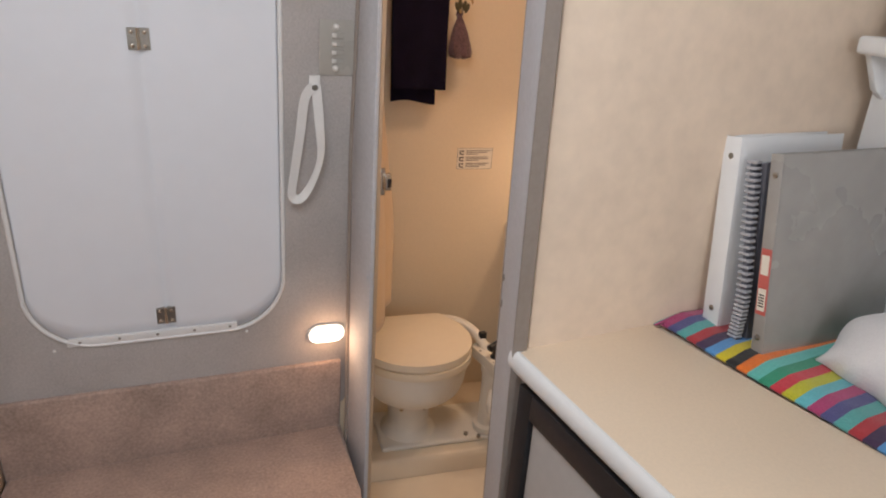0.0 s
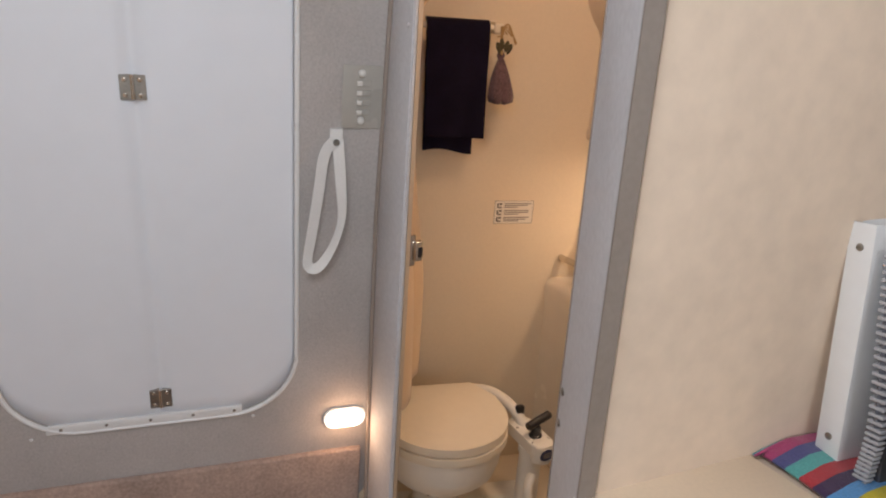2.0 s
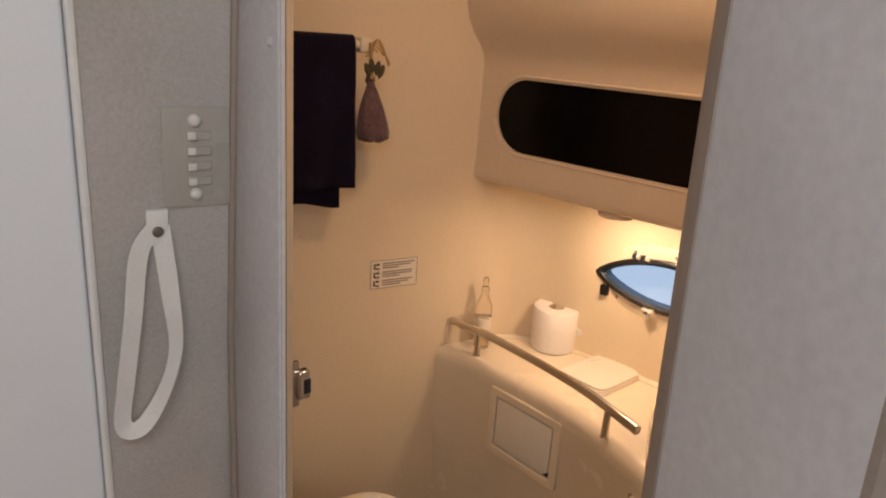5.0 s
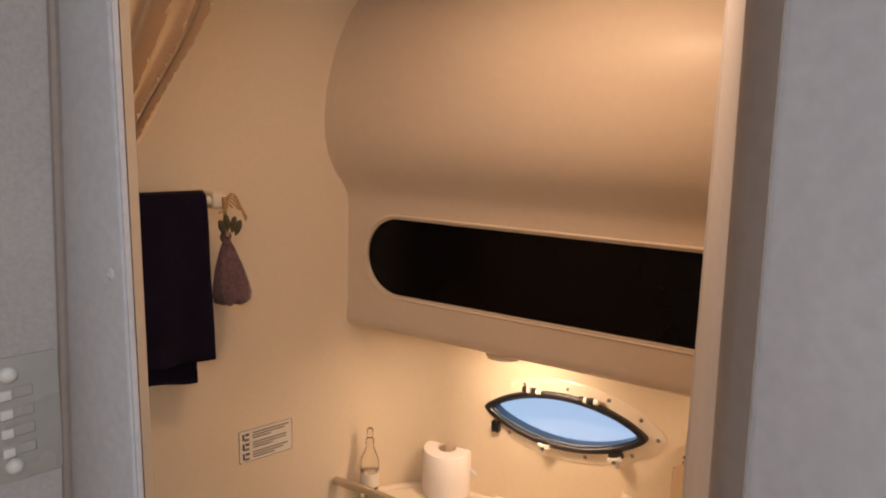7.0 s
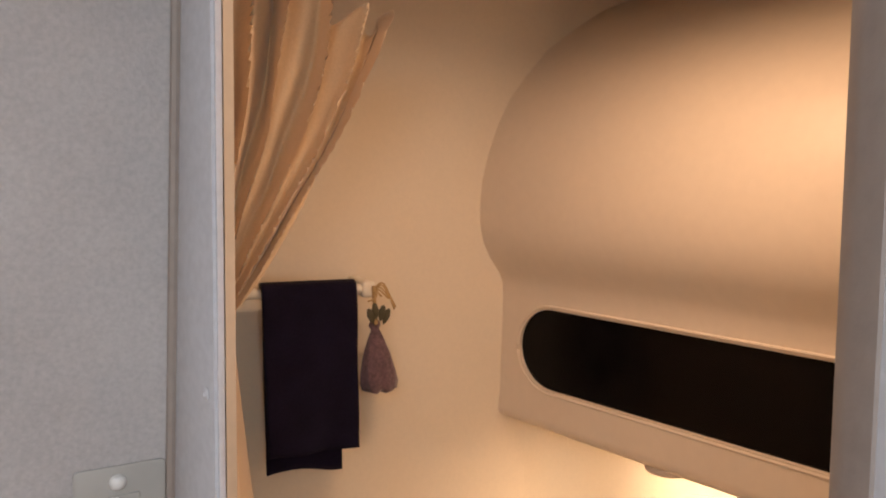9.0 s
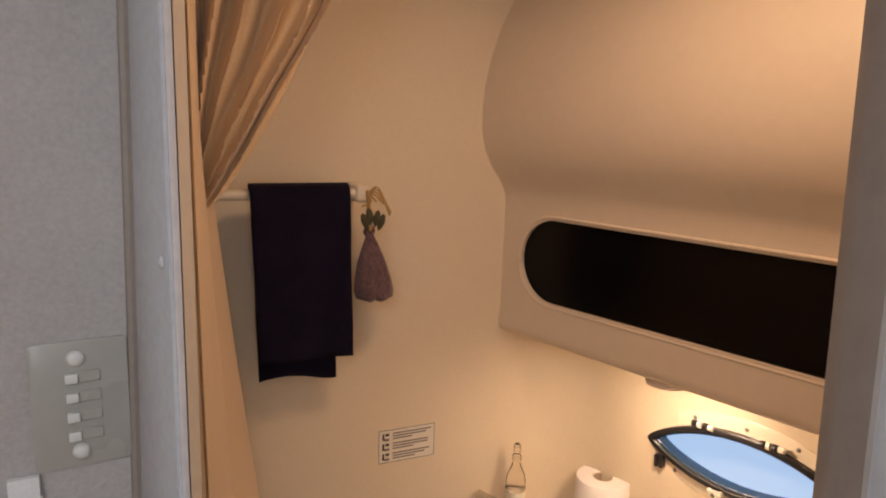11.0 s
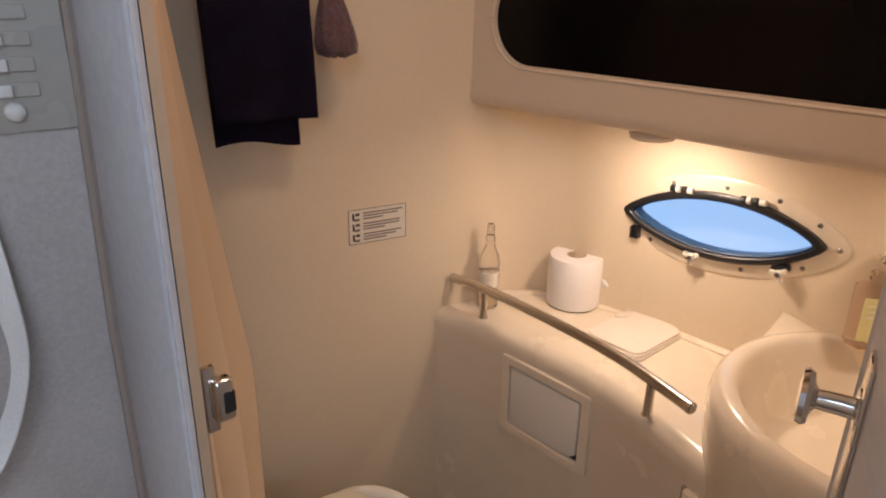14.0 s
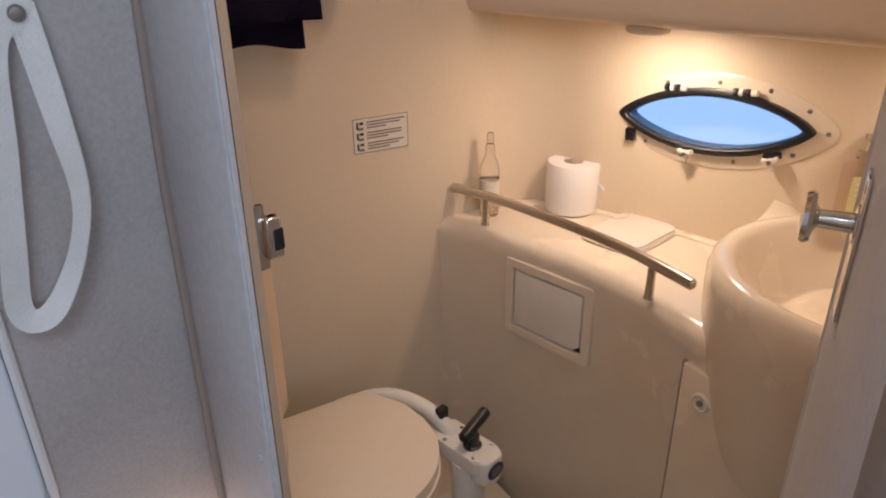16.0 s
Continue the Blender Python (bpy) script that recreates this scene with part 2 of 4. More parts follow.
def tube(name, points, radius, mat, parent=None, n=12, closed=False, ry=None):
    """A round or flat bar along points, its ends rounded off."""
    bm = bmesh.new()
    pts = [Vector(p) for p in points]
    rings = []
    up = Vector((0, 0, 1))
    for i, p in enumerate(pts):
        if closed:
            d = pts[(i + 1) % len(pts)] - pts[i - 1]
        else:
            d = pts[min(i + 1, len(pts) - 1)] - pts[max(i - 1, 0)]
        d.normalize()
        side = d.cross(up)
        if side.length < 0.1:
            side = d.cross(Vector((0, 1, 0)))
        side.normalize()
        top = side.cross(d)
        rings.append([bm.verts.new(p + radius * math.cos(2 * math.pi * k / n) * side + (ry or radius) * math.sin(2 * math.pi * k / n) * top) for k in range(n)])
    pairs = list(zip(rings, rings[1:])) + ([(rings[-1], rings[0])] if closed else [])
    for a, b in pairs:
        for k in range(n):
            bm.faces.new((a[k], a[(k + 1) % n], b[(k + 1) % n], b[k]))
    if not closed:
        bm.faces.new(rings[0][::-1])
        bm.faces.new(rings[-1])
        ends = [e for e in bm.edges if e.is_valid and (all(v in rings[0] for v in e.verts) or all(v in rings[-1] for v in e.verts))]
        bmesh.ops.bevel(bm, geom=ends, offset=min(radius, ry or radius) * 0.3, segments=2, affect="EDGES")
    return finish(bm, name, mat, parent)


def sheet(name, fn, nu, nv, mat, parent=None, thick=0.002):
    """A surface fn(u, v) with thickness."""
    bm = bmesh.new()
    g = [[bm.verts.new(fn(i / nu, j / nv)) for j in range(nv + 1)] for i in range(nu + 1)]
    for i in range(nu):
        for j in range(nv):
            bm.faces.new((g[i][j], g[i + 1][j], g[i + 1][j + 1], g[i][j + 1]))
    ob = finish(bm, name, mat, parent, True, 60)
    s = ob.modifiers.new("thickness", "SOLIDIFY")
    s.thickness, s.offset = thick, 0
    return ob


def cut(ob, cutter):
    """Takes the cutter's shape out of ob."""
    b = ob.modifiers.new("cut", "BOOLEAN")
    b.operation, b.object, b.solver = "DIFFERENCE", cutter, "EXACT"
    dg = bpy.context.evaluated_depsgraph_get()
    me = bpy.data.meshes.new_from_object(ob.evaluated_get(dg))
    ob.modifiers.clear()
    ob.data = me
    bpy.data.objects.remove(cutter)
    me.set_sharp_from_angle(angle=radians(35))
    return ob


def rounded(w, h, r, n=8):
    """Outline of a rectangle about the origin with round corners."""
    out = []
    for cx, cy, a0 in ((w / 2 - r, h / 2 - r, 0), (-w / 2 + r, h / 2 - r, 90), (-w / 2 + r, -h / 2 + r, 180), (w / 2 - r, -h / 2 + r, 270)):
        for i in range(n + 1):
            a = radians(a0 + 90 * i / n)
            out.append((cx + r * math.cos(a), cy + r * math.sin(a)))
    return out


def smooth_line(points, n):
    """A Catmull-Rom line through points, n steps between two of them."""
    P = [Vector(p) for p in points]
    P = [2 * P[0] - P[1]] + P + [2 * P[-1] - P[-2]]
    out = []
    for i in range(1, len(P) - 2):
        for k in range(n):
            t = k / n
            a, b, c, d = P[i - 1:i + 3]
            out.append(0.5 * (2 * b + (c - a) * t + (2 * a - 5 * b + 4 * c - d) * t * t + (3 * b - a - 3 * c + d) * t ** 3))
    return out + [P[-2]]


def structure(ob, label):
    return tagged(ob, label, kind="structure")


def screw(parent, m, r=0.004, mat=None):
    """A domed screw head, its axis along z of m."""
    return turned("screw", [(r, 0), (r, 0.0006), (r * 0.8, 0.0014), (r * 0.35, 0.0018), (r * 0.3, 0.0012), (0, 0.0012)], mat or SCREW, parent, 10, m)


def facing(p, normal):
    """A pose at p whose z points along normal and whose y points up."""
    n = Vector(normal).normalized()
    x = Vector((0, 0, 1)).cross(n).normalized()
    y = n.cross(x)
    return Matrix(((x.x, y.x, n.x, p[0]), (x.y, y.y, n.y, p[1]), (x.z, y.z, n.z, p[2]), (0, 0, 0, 1)))


# ---- large structure ----
structure(block("floor", (-0.6, -2.0, -0.06), (1.1, 1.95, 0.0), TEAKSOLE, None, 0.004), "brown wooden sole of the boat cabin")
structure(block("floor_head", (0.30, 1.15, -0.05), (1.8, 2.42, 0.012), GELCOAT, None, 0.004), "cream moulded floor of the head compartment")
plinth = structure(prism("trim_plinth", [(0.34, 1.99), (0.96, 1.99), (0.96, 2.37), (0.34, 2.37)], 0.0, 0.082, GELCOAT, None, 0.02, seg=4), "raised cream moulded plinth under the toilet")
structure(block("ceiling_head", (0.28, 1.12, 1.98), (1.9, 2.44, 2.03), GELPANEL, None, 0.003), "cream moulded ceiling of the head")
ceiling = block("ceiling", (-0.62, -2.0, 1.95), (1.9, 1.95, 1.978), WHITE, None, 0.003)
# opening for the added hatch light, never in view
cut(ceiling, block("cutter", (-0.33, 0.50, 1.9), (0.17, 1.00, 2.0), WHITE, None, 0))
structure(ceiling, "white headliner ceiling of the cabin with an unseen, added hatch opening")
structure(block("wall_rear", (0.26, 2.36, 0.0), (1.75, 2.41, 2.0), GELWALL, None, 0.003), "cream gelcoat rear wall of the head")
structure(block("wall_inner", (0.26, 1.86, 0.0), (0.352, 2.365, 2.0), GELWALL, None, 0.003), "cream side wall of the head behind the curtain")

# carpeted bulkhead, leaning slightly, with the opening for the white door
LEAN_M = Matrix(((1, 0, 0, 0), (0.09, 1, -0.07, 1.8615), (0, 0, 1, 0), (0, 0, 0, 1)))
bulk = block("wall_bulkhead", (-0.52, 0.0, 0.0), (0.328, 0.045, 1.96), CARPET, None, 0.004)
UPRIGHT = Matrix(((1, 0, 0, 0), (0, 0, -1, 0), (0, 1, 0, 0), (0, 0, 0, 1)))
DW, DH, DX, DZ = 0.500, 1.15, -0.101, 1.228
HINGE = -0.096
hole = prism("cutter", [(x + DX, y + DZ) for x, y in rounded(DW, DH, 0.12, 10)], -0.1, 0.1, CARPET, None, 0, UPRIGHT)
cut(bulk, hole)
bulk.data.transform(LEAN_M)
structure(bulk, "grey carpet-covered bulkhead wall with a rounded door opening")

for x0, x1, y0, y1, name, text, mat in ((-0.60, -0.455, -1.9, 1.86, "wall_port", "beige cabin wall beside the bench", BEIGE), (1.02, 1.1, -1.9, 1.235, "wall_starboard", "white upper hull side of the cabin", WHITE)):
    structure(block(name, (x0, y0, 0), (x1, y1, 1.96), mat, None, 0.004), text)
aft = block("wall_aft", (-0.6, -1.9, 0.0), (1.1, -1.82, 1.96), BEIGE, None, 0.004)
cut(aft, block("cutter", (-0.32, -2.0, 0.9), (0.42, -1.7, 1.9), BEIGE, None, 0))
structure(aft, "beige aft wall of the cabin with the companionway opening")
structure(block("ground", (-300, -300, -1.2), (300, 300, -1.1), material("harbour_water", (0.03, 0.06, 0.08), 0.15, 0, 0.8, 0.2, 0.5, 0.1), None, 0), "dark harbour water round the boat")

# beige partition between cabin and head
BX = Vector((1, 0.17, 0)).normalized()
BM = Matrix(((BX.x, -BX.y, 0, 0.424), (BX.y, BX.x, 0, 1.158), (0, 0, 1, 0), (0, 0, 0, 1)))


def jamb(name, outline, soft, label):
    """A door post with its outline in plan and rounded upright edges."""
    ob = prism(name, outline, 0.0, 1.96, JAMB, None, 0)
    bm = bmesh.new()
    bm.from_mesh(ob.data)
    ups = [e for e in bm.edges if abs(e.verts[0].co.z - e.verts[1].co.z) > 1]
    bmesh.ops.bevel(bm, geom=ups, offset=soft, segments=4, affect="EDGES")
    bm.to_mesh(ob.data)
    bm.free()
    for p in ob.data.polygons:
        p.use_smooth = True
    ob.data.set_sharp_from_angle(angle=radians(50))
    return structure(ob, label)


nl, nr = Vector((0.96, 0.28, 0)), Vector((0.981, -0.192, 0))
jamb("door_frame_1", [(0.301, 1.812), (0.3300, 1.712), (0.3375, 1.714), (0.3375, 1.83), (0.31, 1.83)], 0.0025, "pale grey textured door post of the head")
POST_LEAN = Matrix(((1, 0, -0.012, 0.0184), (0, 1, 0.014, -0.0203), (0, 0, 1, 0), (0, 0, 0, 1)))

structure(block("wall_partition", (0.018, 0.0, 0.0), (1.4, 0.05, 1.96), BEIGE, None, 0.003, m=POST_LEAN @ BM), "beige mottled vinyl-covered partition wall")
jamb("door_frame_2", [(0.4150, 1.153), (0.4465, 1.288), (0.4545, 1.304), (0.4715, 1.3165), (0.4830, 1.313), (0.4450, 1.170)], 0.003, "pale grey textured door post beside the partition").data.transform(POST_LEAN)
structure(tube("trim_seam", [(0.2985, 1.813, 0.3), (0.2985, 1.813, 1.05), (0.3165, 1.752, 1.955)], 0.0045, SEAMSHADE, None, 8), "dark seam between the carpet and the door post")
# tan inner edge of the doorway
structure(prism("trim_edge", [(0.3385, 1.7165), (0.3465, 1.72), (0.350, 1.862), (0.3385, 1.862)], 0.0, 1.955, TANTRIM, None, 0.001), "tan trimmed inner edge of the doorway")
# proud brown strip paints the shade on the post's rounded inner return
structure(prism("trim_shade_edge", [(0.4460, 1.2885), (0.4505, 1.2990), (0.4560, 1.3065), (0.4625, 1.3115), (0.4640, 1.3090), (0.4580, 1.3040), (0.4525, 1.2965), (0.4490, 1.2870)], 0.0, 1.955, SEAMSHADE, None, 0.0005), "brown strip standing for shade on the inner edge of the door post").data.transform(POST_LEAN)
# dark strip added along the corner in place of its shade
structure(prism("trim_shade_corner", [(0.4150, 1.1512), (0.4370, 1.1552), (0.4370, 1.1610), (0.4165, 1.1575)], 0.0, 1.955, SEAMSHADE, None, 0.0008), "dark strip standing for shade in the corner of door post and partition").data.transform(POST_LEAN)
structure(block("door_header", (0.30, 1.16, 1.90), (0.40, 1.82, 1.96), JAMB, None, 0.004), "pale grey header over the head doorway")


# screws of the posts
def post_screws():
    e = tagged(new("door_frame_screws"), "small screw heads on the grey door posts", "screws", kind="structure")
    n = -nr
    for y, z in ((1.273, 0.997), (1.274, 0.953), (1.265, 1.606)):
        f = (y - 1.153) / 0.135
        screw(e, POST_LEAN @ facing((0.415 + 0.0315 * f - 0.0005, y, z), n), 0.0055)
    for y, z, m in ((1.727, 1.397, JAMB), (1.727, 0.80, JAMB)):
        f = (1.812 - y) / 0.100
        screw(e, facing((0.301 + 0.029 * f - 0.0005, y, z), -nl), 0.005, m)


post_screws()

# hull side of the head: lower wall with portlight, overhanging window panel
HK, HY, HX = 0.25, 2.01, 1.262


def hull_x(y):
    return HX + HK * (HY - y)


plan = [(1.00, 2.362), (1.06, 2.358)]
for i in range(9):
    a = radians(90 - 76 * i / 8)
    plan.append((1.06 + 0.115 * math.cos(a), 2.243 + 0.115 * math.sin(a)))
plan += [(hull_x(2.10), 2.10), (hull_x(1.9), 1.9), (hull_x(1.5), 1.5), (hull_x(1.15), 1.15)]
hull = prism("wall_hull", plan + [(hull_x(1.15) + 0.022, 1.15), (hull_x(2.2) + 0.022, 2.2), (1.22, 2.34), (1.10, 2.40), (1.0, 2.40)], 0.3, 1.12, GELWALL, None, 0)
PORT_N = Vector((-1, -HK, 0)).normalized()
PORT = Matrix.Translation((HX, HY, 0.926)) @ (facing((0, 0, 0), PORT_N)) @ pose(0, 0, 0, 0, 0, 3.6)


def eye_outline(half, high, n=24, blunt=0.0):
    """Outline of a pointed oval."""
    out = []
    for s in (1, -1):
        for i in range(n):
            t = i / n
            x = half * math.cos(math.pi * t) * s
            out.append((x, s * (high * (math.sin(math.pi * t)) ** 1.8 + blunt * math.sin(math.pi * t) ** 0.8)))
    return out


cut(hull, prism("cutter", eye_outline(0.170, 0.042, 24, 0.010), -0.3, 0.2, GELWALL, None, 0, PORT))
structure(hull, "cream gelcoat hull side of the head with an eye-shaped portlight")

side = [(0.974, 1.103), (0.967, 1.107), (0.9635, 1.114), (0.963, 1.125), (0.966, 1.15), (0.967, 1.25), (0.968, 1.35), (0.966, 1.375), (0.957, 1.395), (0.935, 1.425), (0.920, 1.455), (0.912, 1.49),
        (0.911, 1.53), (0.915, 1.575), (0.926, 1.625), (0.945, 1.68), (0.972, 1.735), (1.01, 1.785), (1.06, 1.84), (1.12, 1.885), (1.19, 1.93), (1.28, 1.97), (1.28, 2.0),
        (1.72, 2.0), (1.72, 1.098), (0.99, 1.100)]
EX = 0.28
bm = bmesh.new()
ends = []
for y in (2.372, 2.0, 1.6, 1.16):
    ends.append([bm.verts.new((x + EX * (2.36 - y), y, z)) for x, z in side])
for a, b in zip(ends, ends[1:]):
    for i in range(len(side)):
        j = (i + 1) % len(side)
        bm.faces.new((a[i], a[j], b[j], b[i]))
bm.faces.new(ends[0])
bm.faces.new(ends[-1][::-1])
panel = finish(bm, "wall_window_panel", GELPANEL, None, True, 45)
WN = Vector((-1, -EX, 0)).normalized()
WM = facing((0.9665 + EX * (2.36 - 2.0), 2.0, 1.2585), WN)
WL, WR = 0.325, 0.62
# x of WM points away from the rear wall
SLOT = [(x + (WR - WL) / 2, y) for x, y in rounded(WL + WR, 0.154, 0.0765, 12)]
cut(panel, prism("cutter", SLOT, -0.05, 0.05, GELPANEL, None, 0, WM))
structure(panel, "cream moulded hull panel with a long dark window")
win = thing("window_1", tuple(WM.translation), "long dark tinted cabin window with rounded ends", "window")
win["kind"] = "structure"
prism("pane", [(x * 1.0, y) for x, y in SLOT], -0.018, -0.008, BLACKGLASS, win, 0, WM)
grow = [(x + (WR - WL) / 2, y) for x, y in rounded(WL + WR + 0.012, 0.166, 0.082, 12)]
tube("frame", [WM @ Vector((x, y, -0.001)) for x, y in grow], 0.003, GELPANEL, win, 8, True)

# ---- white folding door ----
door = thing("folding_door", (DX, 1.8, 0.65), "white double-leaf folding door with rounded corners, closed", "door")
D2 = LEAN_M @ UPRIGHT


def leaf_at(u, v):
    """The panel, with the soft crease at its fold."""
    x = (u - 0.5) * (DW - 0.002)
    c = max(0.0, abs(x) - (DW / 2 - 0.12))
    h = (DH - 0.002) / 2 - (0.12 - math.sqrt(max(0.12 ** 2 - c * c, 0.0)))
    q = x + DX - HINGE
    return D2 @ Vector((x + DX, DZ + (2 * v - 1) * h, -0.004 - 0.0075 * math.exp(-(q / 0.014) ** 2)))


sheet("leaf", leaf_at, 120, 30, DOORWHITE, door, 0.004)
rim = [(x + DX, y + DZ) for x, y in rounded(DW + 0.010, DH + 0.010, 0.125, 12)]
tube("rim", [D2 @ Vector((x, y, 0.002)) for x, y in rim], 0.0045, TRIMWHITE, door, 8, True)
block("sill", (DX - 0.190, DZ - DH / 2 - 0.004, -0.02), (DX + 0.150, DZ - DH / 2 + 0.014, 0.005), TRIMWHITE, door, 0.002, m=D2)
for i in range(5):
    screw(door, D2 @ pose(DX - 0.165 + 0.075 * i, DZ - DH / 2 + 0.006, 0.0052), 0.0032)
for x in (-0.215, 0.17):
    screw(door, D2 @ pose(DX + x, DZ - DH / 2 - 0.022 + abs(x - 0.02) * 0.05, 0.0008), 0.0035, TRIMWHITE)


def leaf_hinge(z):
    h = thing("hinge", tuple(D2 @ Vector((HINGE, z, -0.002))), "small steel butt hinge on the white door", "hinge", "door hinges")
    for s in (-1, 1):
        block("plate", (HINGE + s * 0.0105 - 0.0085, z - 0.0195, -0.012), (HINGE + s * 0.0105 + 0.0085, z + 0.0195, -0.001), SCREW, h, 0.0006, 1, D2)
        for k in (-1, 1):
            screw(h, D2 @ pose(HINGE + s * 0.011, z + k * 0.012, -0.0012), 0.004, STEEL)
    for k in range(3):
        turned("knuckle", [(0, 0), (0.0032, 0), (0.0032, 0.0125), (0, 0.0125)], STEEL, h, 10, D2 @ pose(HINGE, z + 0.0195 - 0.013 * k, 0.0, 90))


leaf_hinge(1.278)
leaf_hinge(0.70)

# ---- bench ----
bench = thing("bench", (-0.08, 1.65, 0.0), "low carpeted bench below the bulkhead, pinkish brown", "bench")
block("backrest", (-0.452, -0.012, 0.30), (0.289, 0.004, 0.530), BROWNCARPET, bench, 0.006, 3, LEAN_M)
prism("seat", [(-0.452, 1.36), (0.235, 1.36), (0.285, 1.42), (0.300, 1.60), (0.292, 1.864), (-0.452, 1.795)], 0.0, 0.333, BROWNCARPET, bench, 0.014, None, 4)

# ---- courtesy lamp ----
lamp = thing("courtesy_lamp", (0.252, 1.848, 0.608), "small oval courtesy lamp, lit, in a white rim", "lamp")
LM = D2 @ pose(0.252, 0.608, 0.0)
prism("rim", rounded(0.088, 0.050, 0.0245, 10), 0.0, 0.005, TRIMWHITE, lamp, 0.0015, LM)
prism("lens", rounded(0.078, 0.040, 0.0195, 10), 0.004, 0.009, LAMPGLOW, lamp, 0.002, LM)

# ---- switch panel ----
sw = thing("switch_panel", (0.264, 1.80, 1.27), "translucent grey switch plate with four rocker switches", "switch panel")
SM = D2 @ pose(0.264, 1.272, 0.0)
prism("plate", rounded(0.070, 0.108, 0.004, 4), 0.0, 0.003, SWITCHPLATE, sw, 0.001, SM)
for z in (0.040, -0.040):
    turned("cap", [(0.0068, 0), (0.0068, 0.002), (0.0055, 0.0045), (0.003, 0.006), (0, 0.0064)], SWITCHKNOB, sw, 16, SM @ pose(-0.002, z, 0.003))
for k in range(4):
    z = 0.024 - 0.0165 * k
    block("rocker", (-0.010, z - 0.005, 0.0028), (0.015, z + 0.005, 0.0048), SWITCHPLATE, sw, 0.001, 1, SM)
    block("lever", (-0.010, z - 0.004, 0.0045), (-0.001, z + 0.004, 0.0085), SWITCHKNOB, sw, 0.001, 2, SM)

# ---- strap ----
strap = thing("grab_strap", (0.22, 1.80, 1.196), "white webbing strap hanging in a loop from a stud", "strap")


def strap_loop(parent):
    line = smooth_line([(0.219, 1.2), (0.200, 1.172), (0.190, 1.10), (0.178, 1.02), (0.172, 0.974), (0.182, 0.960), (0.199, 0.970), (0.221, 1.010), (0.233, 1.058), (0.230, 1.12), (0.223, 1.2)], 6)
    bm = bmesh.new()
    n = len(line)
    rows = []
    for i, p in enumerate(line):
        t = i / (n - 1)
        out = 0.006 + 0.014 * math.sin(math.pi * t) ** 0.8
        turn = 0.1 + 0.35 * math.sin(math.pi * t) ** 2 if t < 0.5 else 0.1 + 0.35 * math.sin(math.pi * t) ** 2 + 0.75 * math.sin(2 * math.pi * (t - 0.5)) ** 2
        d = (line[min(i + 1, n - 1)] - line[max(i - 1, 0)]).normalized()
        side = Vector((d.y, -d.x, 0)) * math.cos(turn) + Vector((0, 0, 1)) * math.sin(turn)
        flatn = Vector((d.x, d.y, 0)).cross(side).normalized() * 0.0007
        c = Vector((p.x, p.y, out))
        rows.append([bm.verts.new(D2 @ (c + side * 0.0098 * a + flatn * b)) for a, b in ((-1, -1), (1, -1), (1, 1), (-1, 1))])
    for a, b in zip(rows, rows[1:]):
        for k in range(4):
            bm.faces.new((a[k], a[(k + 1) % 4], b[(k + 1) % 4], b[k]))
    bm.faces.new(rows[0][::-1])
    bm.faces.new(rows[-1])
    finish(bm, "webbing", WEBBING, parent, True, 30)


strap_loop(strap)
block("tab", (0.2095, 1.178, 0.0), (0.2315, 1.218, 0.008), WEBBING, strap, 0.001, 2, D2)
turned("stud", [(0.006, 0), (0.006, 0.002), (0.0045, 0.004), (0, 0.0045)], SCREW, strap, 16, D2 @ pose(0.2205, 1.194, 0.008))

# ---- latch on the doorway edge ----
latch = thing("door_latch", (0.352, 1.738, 1.0), "chrome strike plate of a door latch", "latch")
LT = facing((0.354, 1.738, 1.012), (0.25, -1, 0)) @ Matrix.Scale(0.85, 4)
block("plate", (-0.006, -0.034, -0.004), (0.006, 0.034, 0.003), CHROME, latch, 0.001, 2, LT)
block("keeper", (0.000, -0.022, -0.002), (0.019, 0.022, 0.013), CHROME, latch, 0.004, 3, LT)
block("slot", (0.007, -0.013, 0.011), (0.0185, 0.010, 0.0145), BLACK, latch, 0.002, 2, LT)

# ---- galley counter, appliance, berth ----
counter = thing("galley_counter", (0.56, 0.6, 0.0), "cream laminate counter with a white rounded edge", "counter")
top = [(0.430, 1.156), (0.487, 0.80), (0.62, -0.2), (0.95, -0.2), (0.80, 0.75), (0.71, 1.06), (0.672, 1.196)]
prism("worktop", top, 0.906, 0.937, LAMINATE, counter, 0.002)
tube("edge", [(x, y, 0.9225) for x, y in [(0.4285, 1.158), (0.457, 0.976), (0.4855, 0.80), (0.6185, -0.2)]], 0.009, TRIMWHITE, counter, 14, ry=0.0165)
prism("cabinet", [(0.442, 1.150), (0.495, 0.82), (0.64, -0.2), (0.93, -0.2), (0.80, 0.75), (0.68, 1.17)], 0.0, 0.908, JAMB, counter, 0.002)
fr = thing("refrigerator", (0.46, 0.95, 0.40), "built-in refrigerator with a black frame and pale door", "refrigerator")
FD = Vector((0.160, -1, 0)).normalized()
FM = Matrix(((FD.x, 0, FD.y, 0.4430), (FD.y, 0, -FD.x, 1.128), (0, 1, 0, 0), (0, 0, 0, 1)))
for lo, hi in (((0, 0.36, 0), (0.032, 0.899, 0.014)), ((0.50, 0.36, 0), (0.532, 0.899, 0.014)), ((0.032, 0.859, 0), (0.50, 0.899, 0.014)), ((0.032, 0.36, 0), (0.50, 0.39, 0.014))):
    block("frame", lo, hi, BLACK, fr, 0.002, 2, FM)
block("door", (0.034, 0.392, -0.006), (0.498, 0.857, 0.008), APPLIANCE, fr, 0.004, 3, FM)
block("handle", (0.045, 0.60, 0.006), (0.058, 0.70, 0.020), BLACK, fr, 0.003, 3, FM)

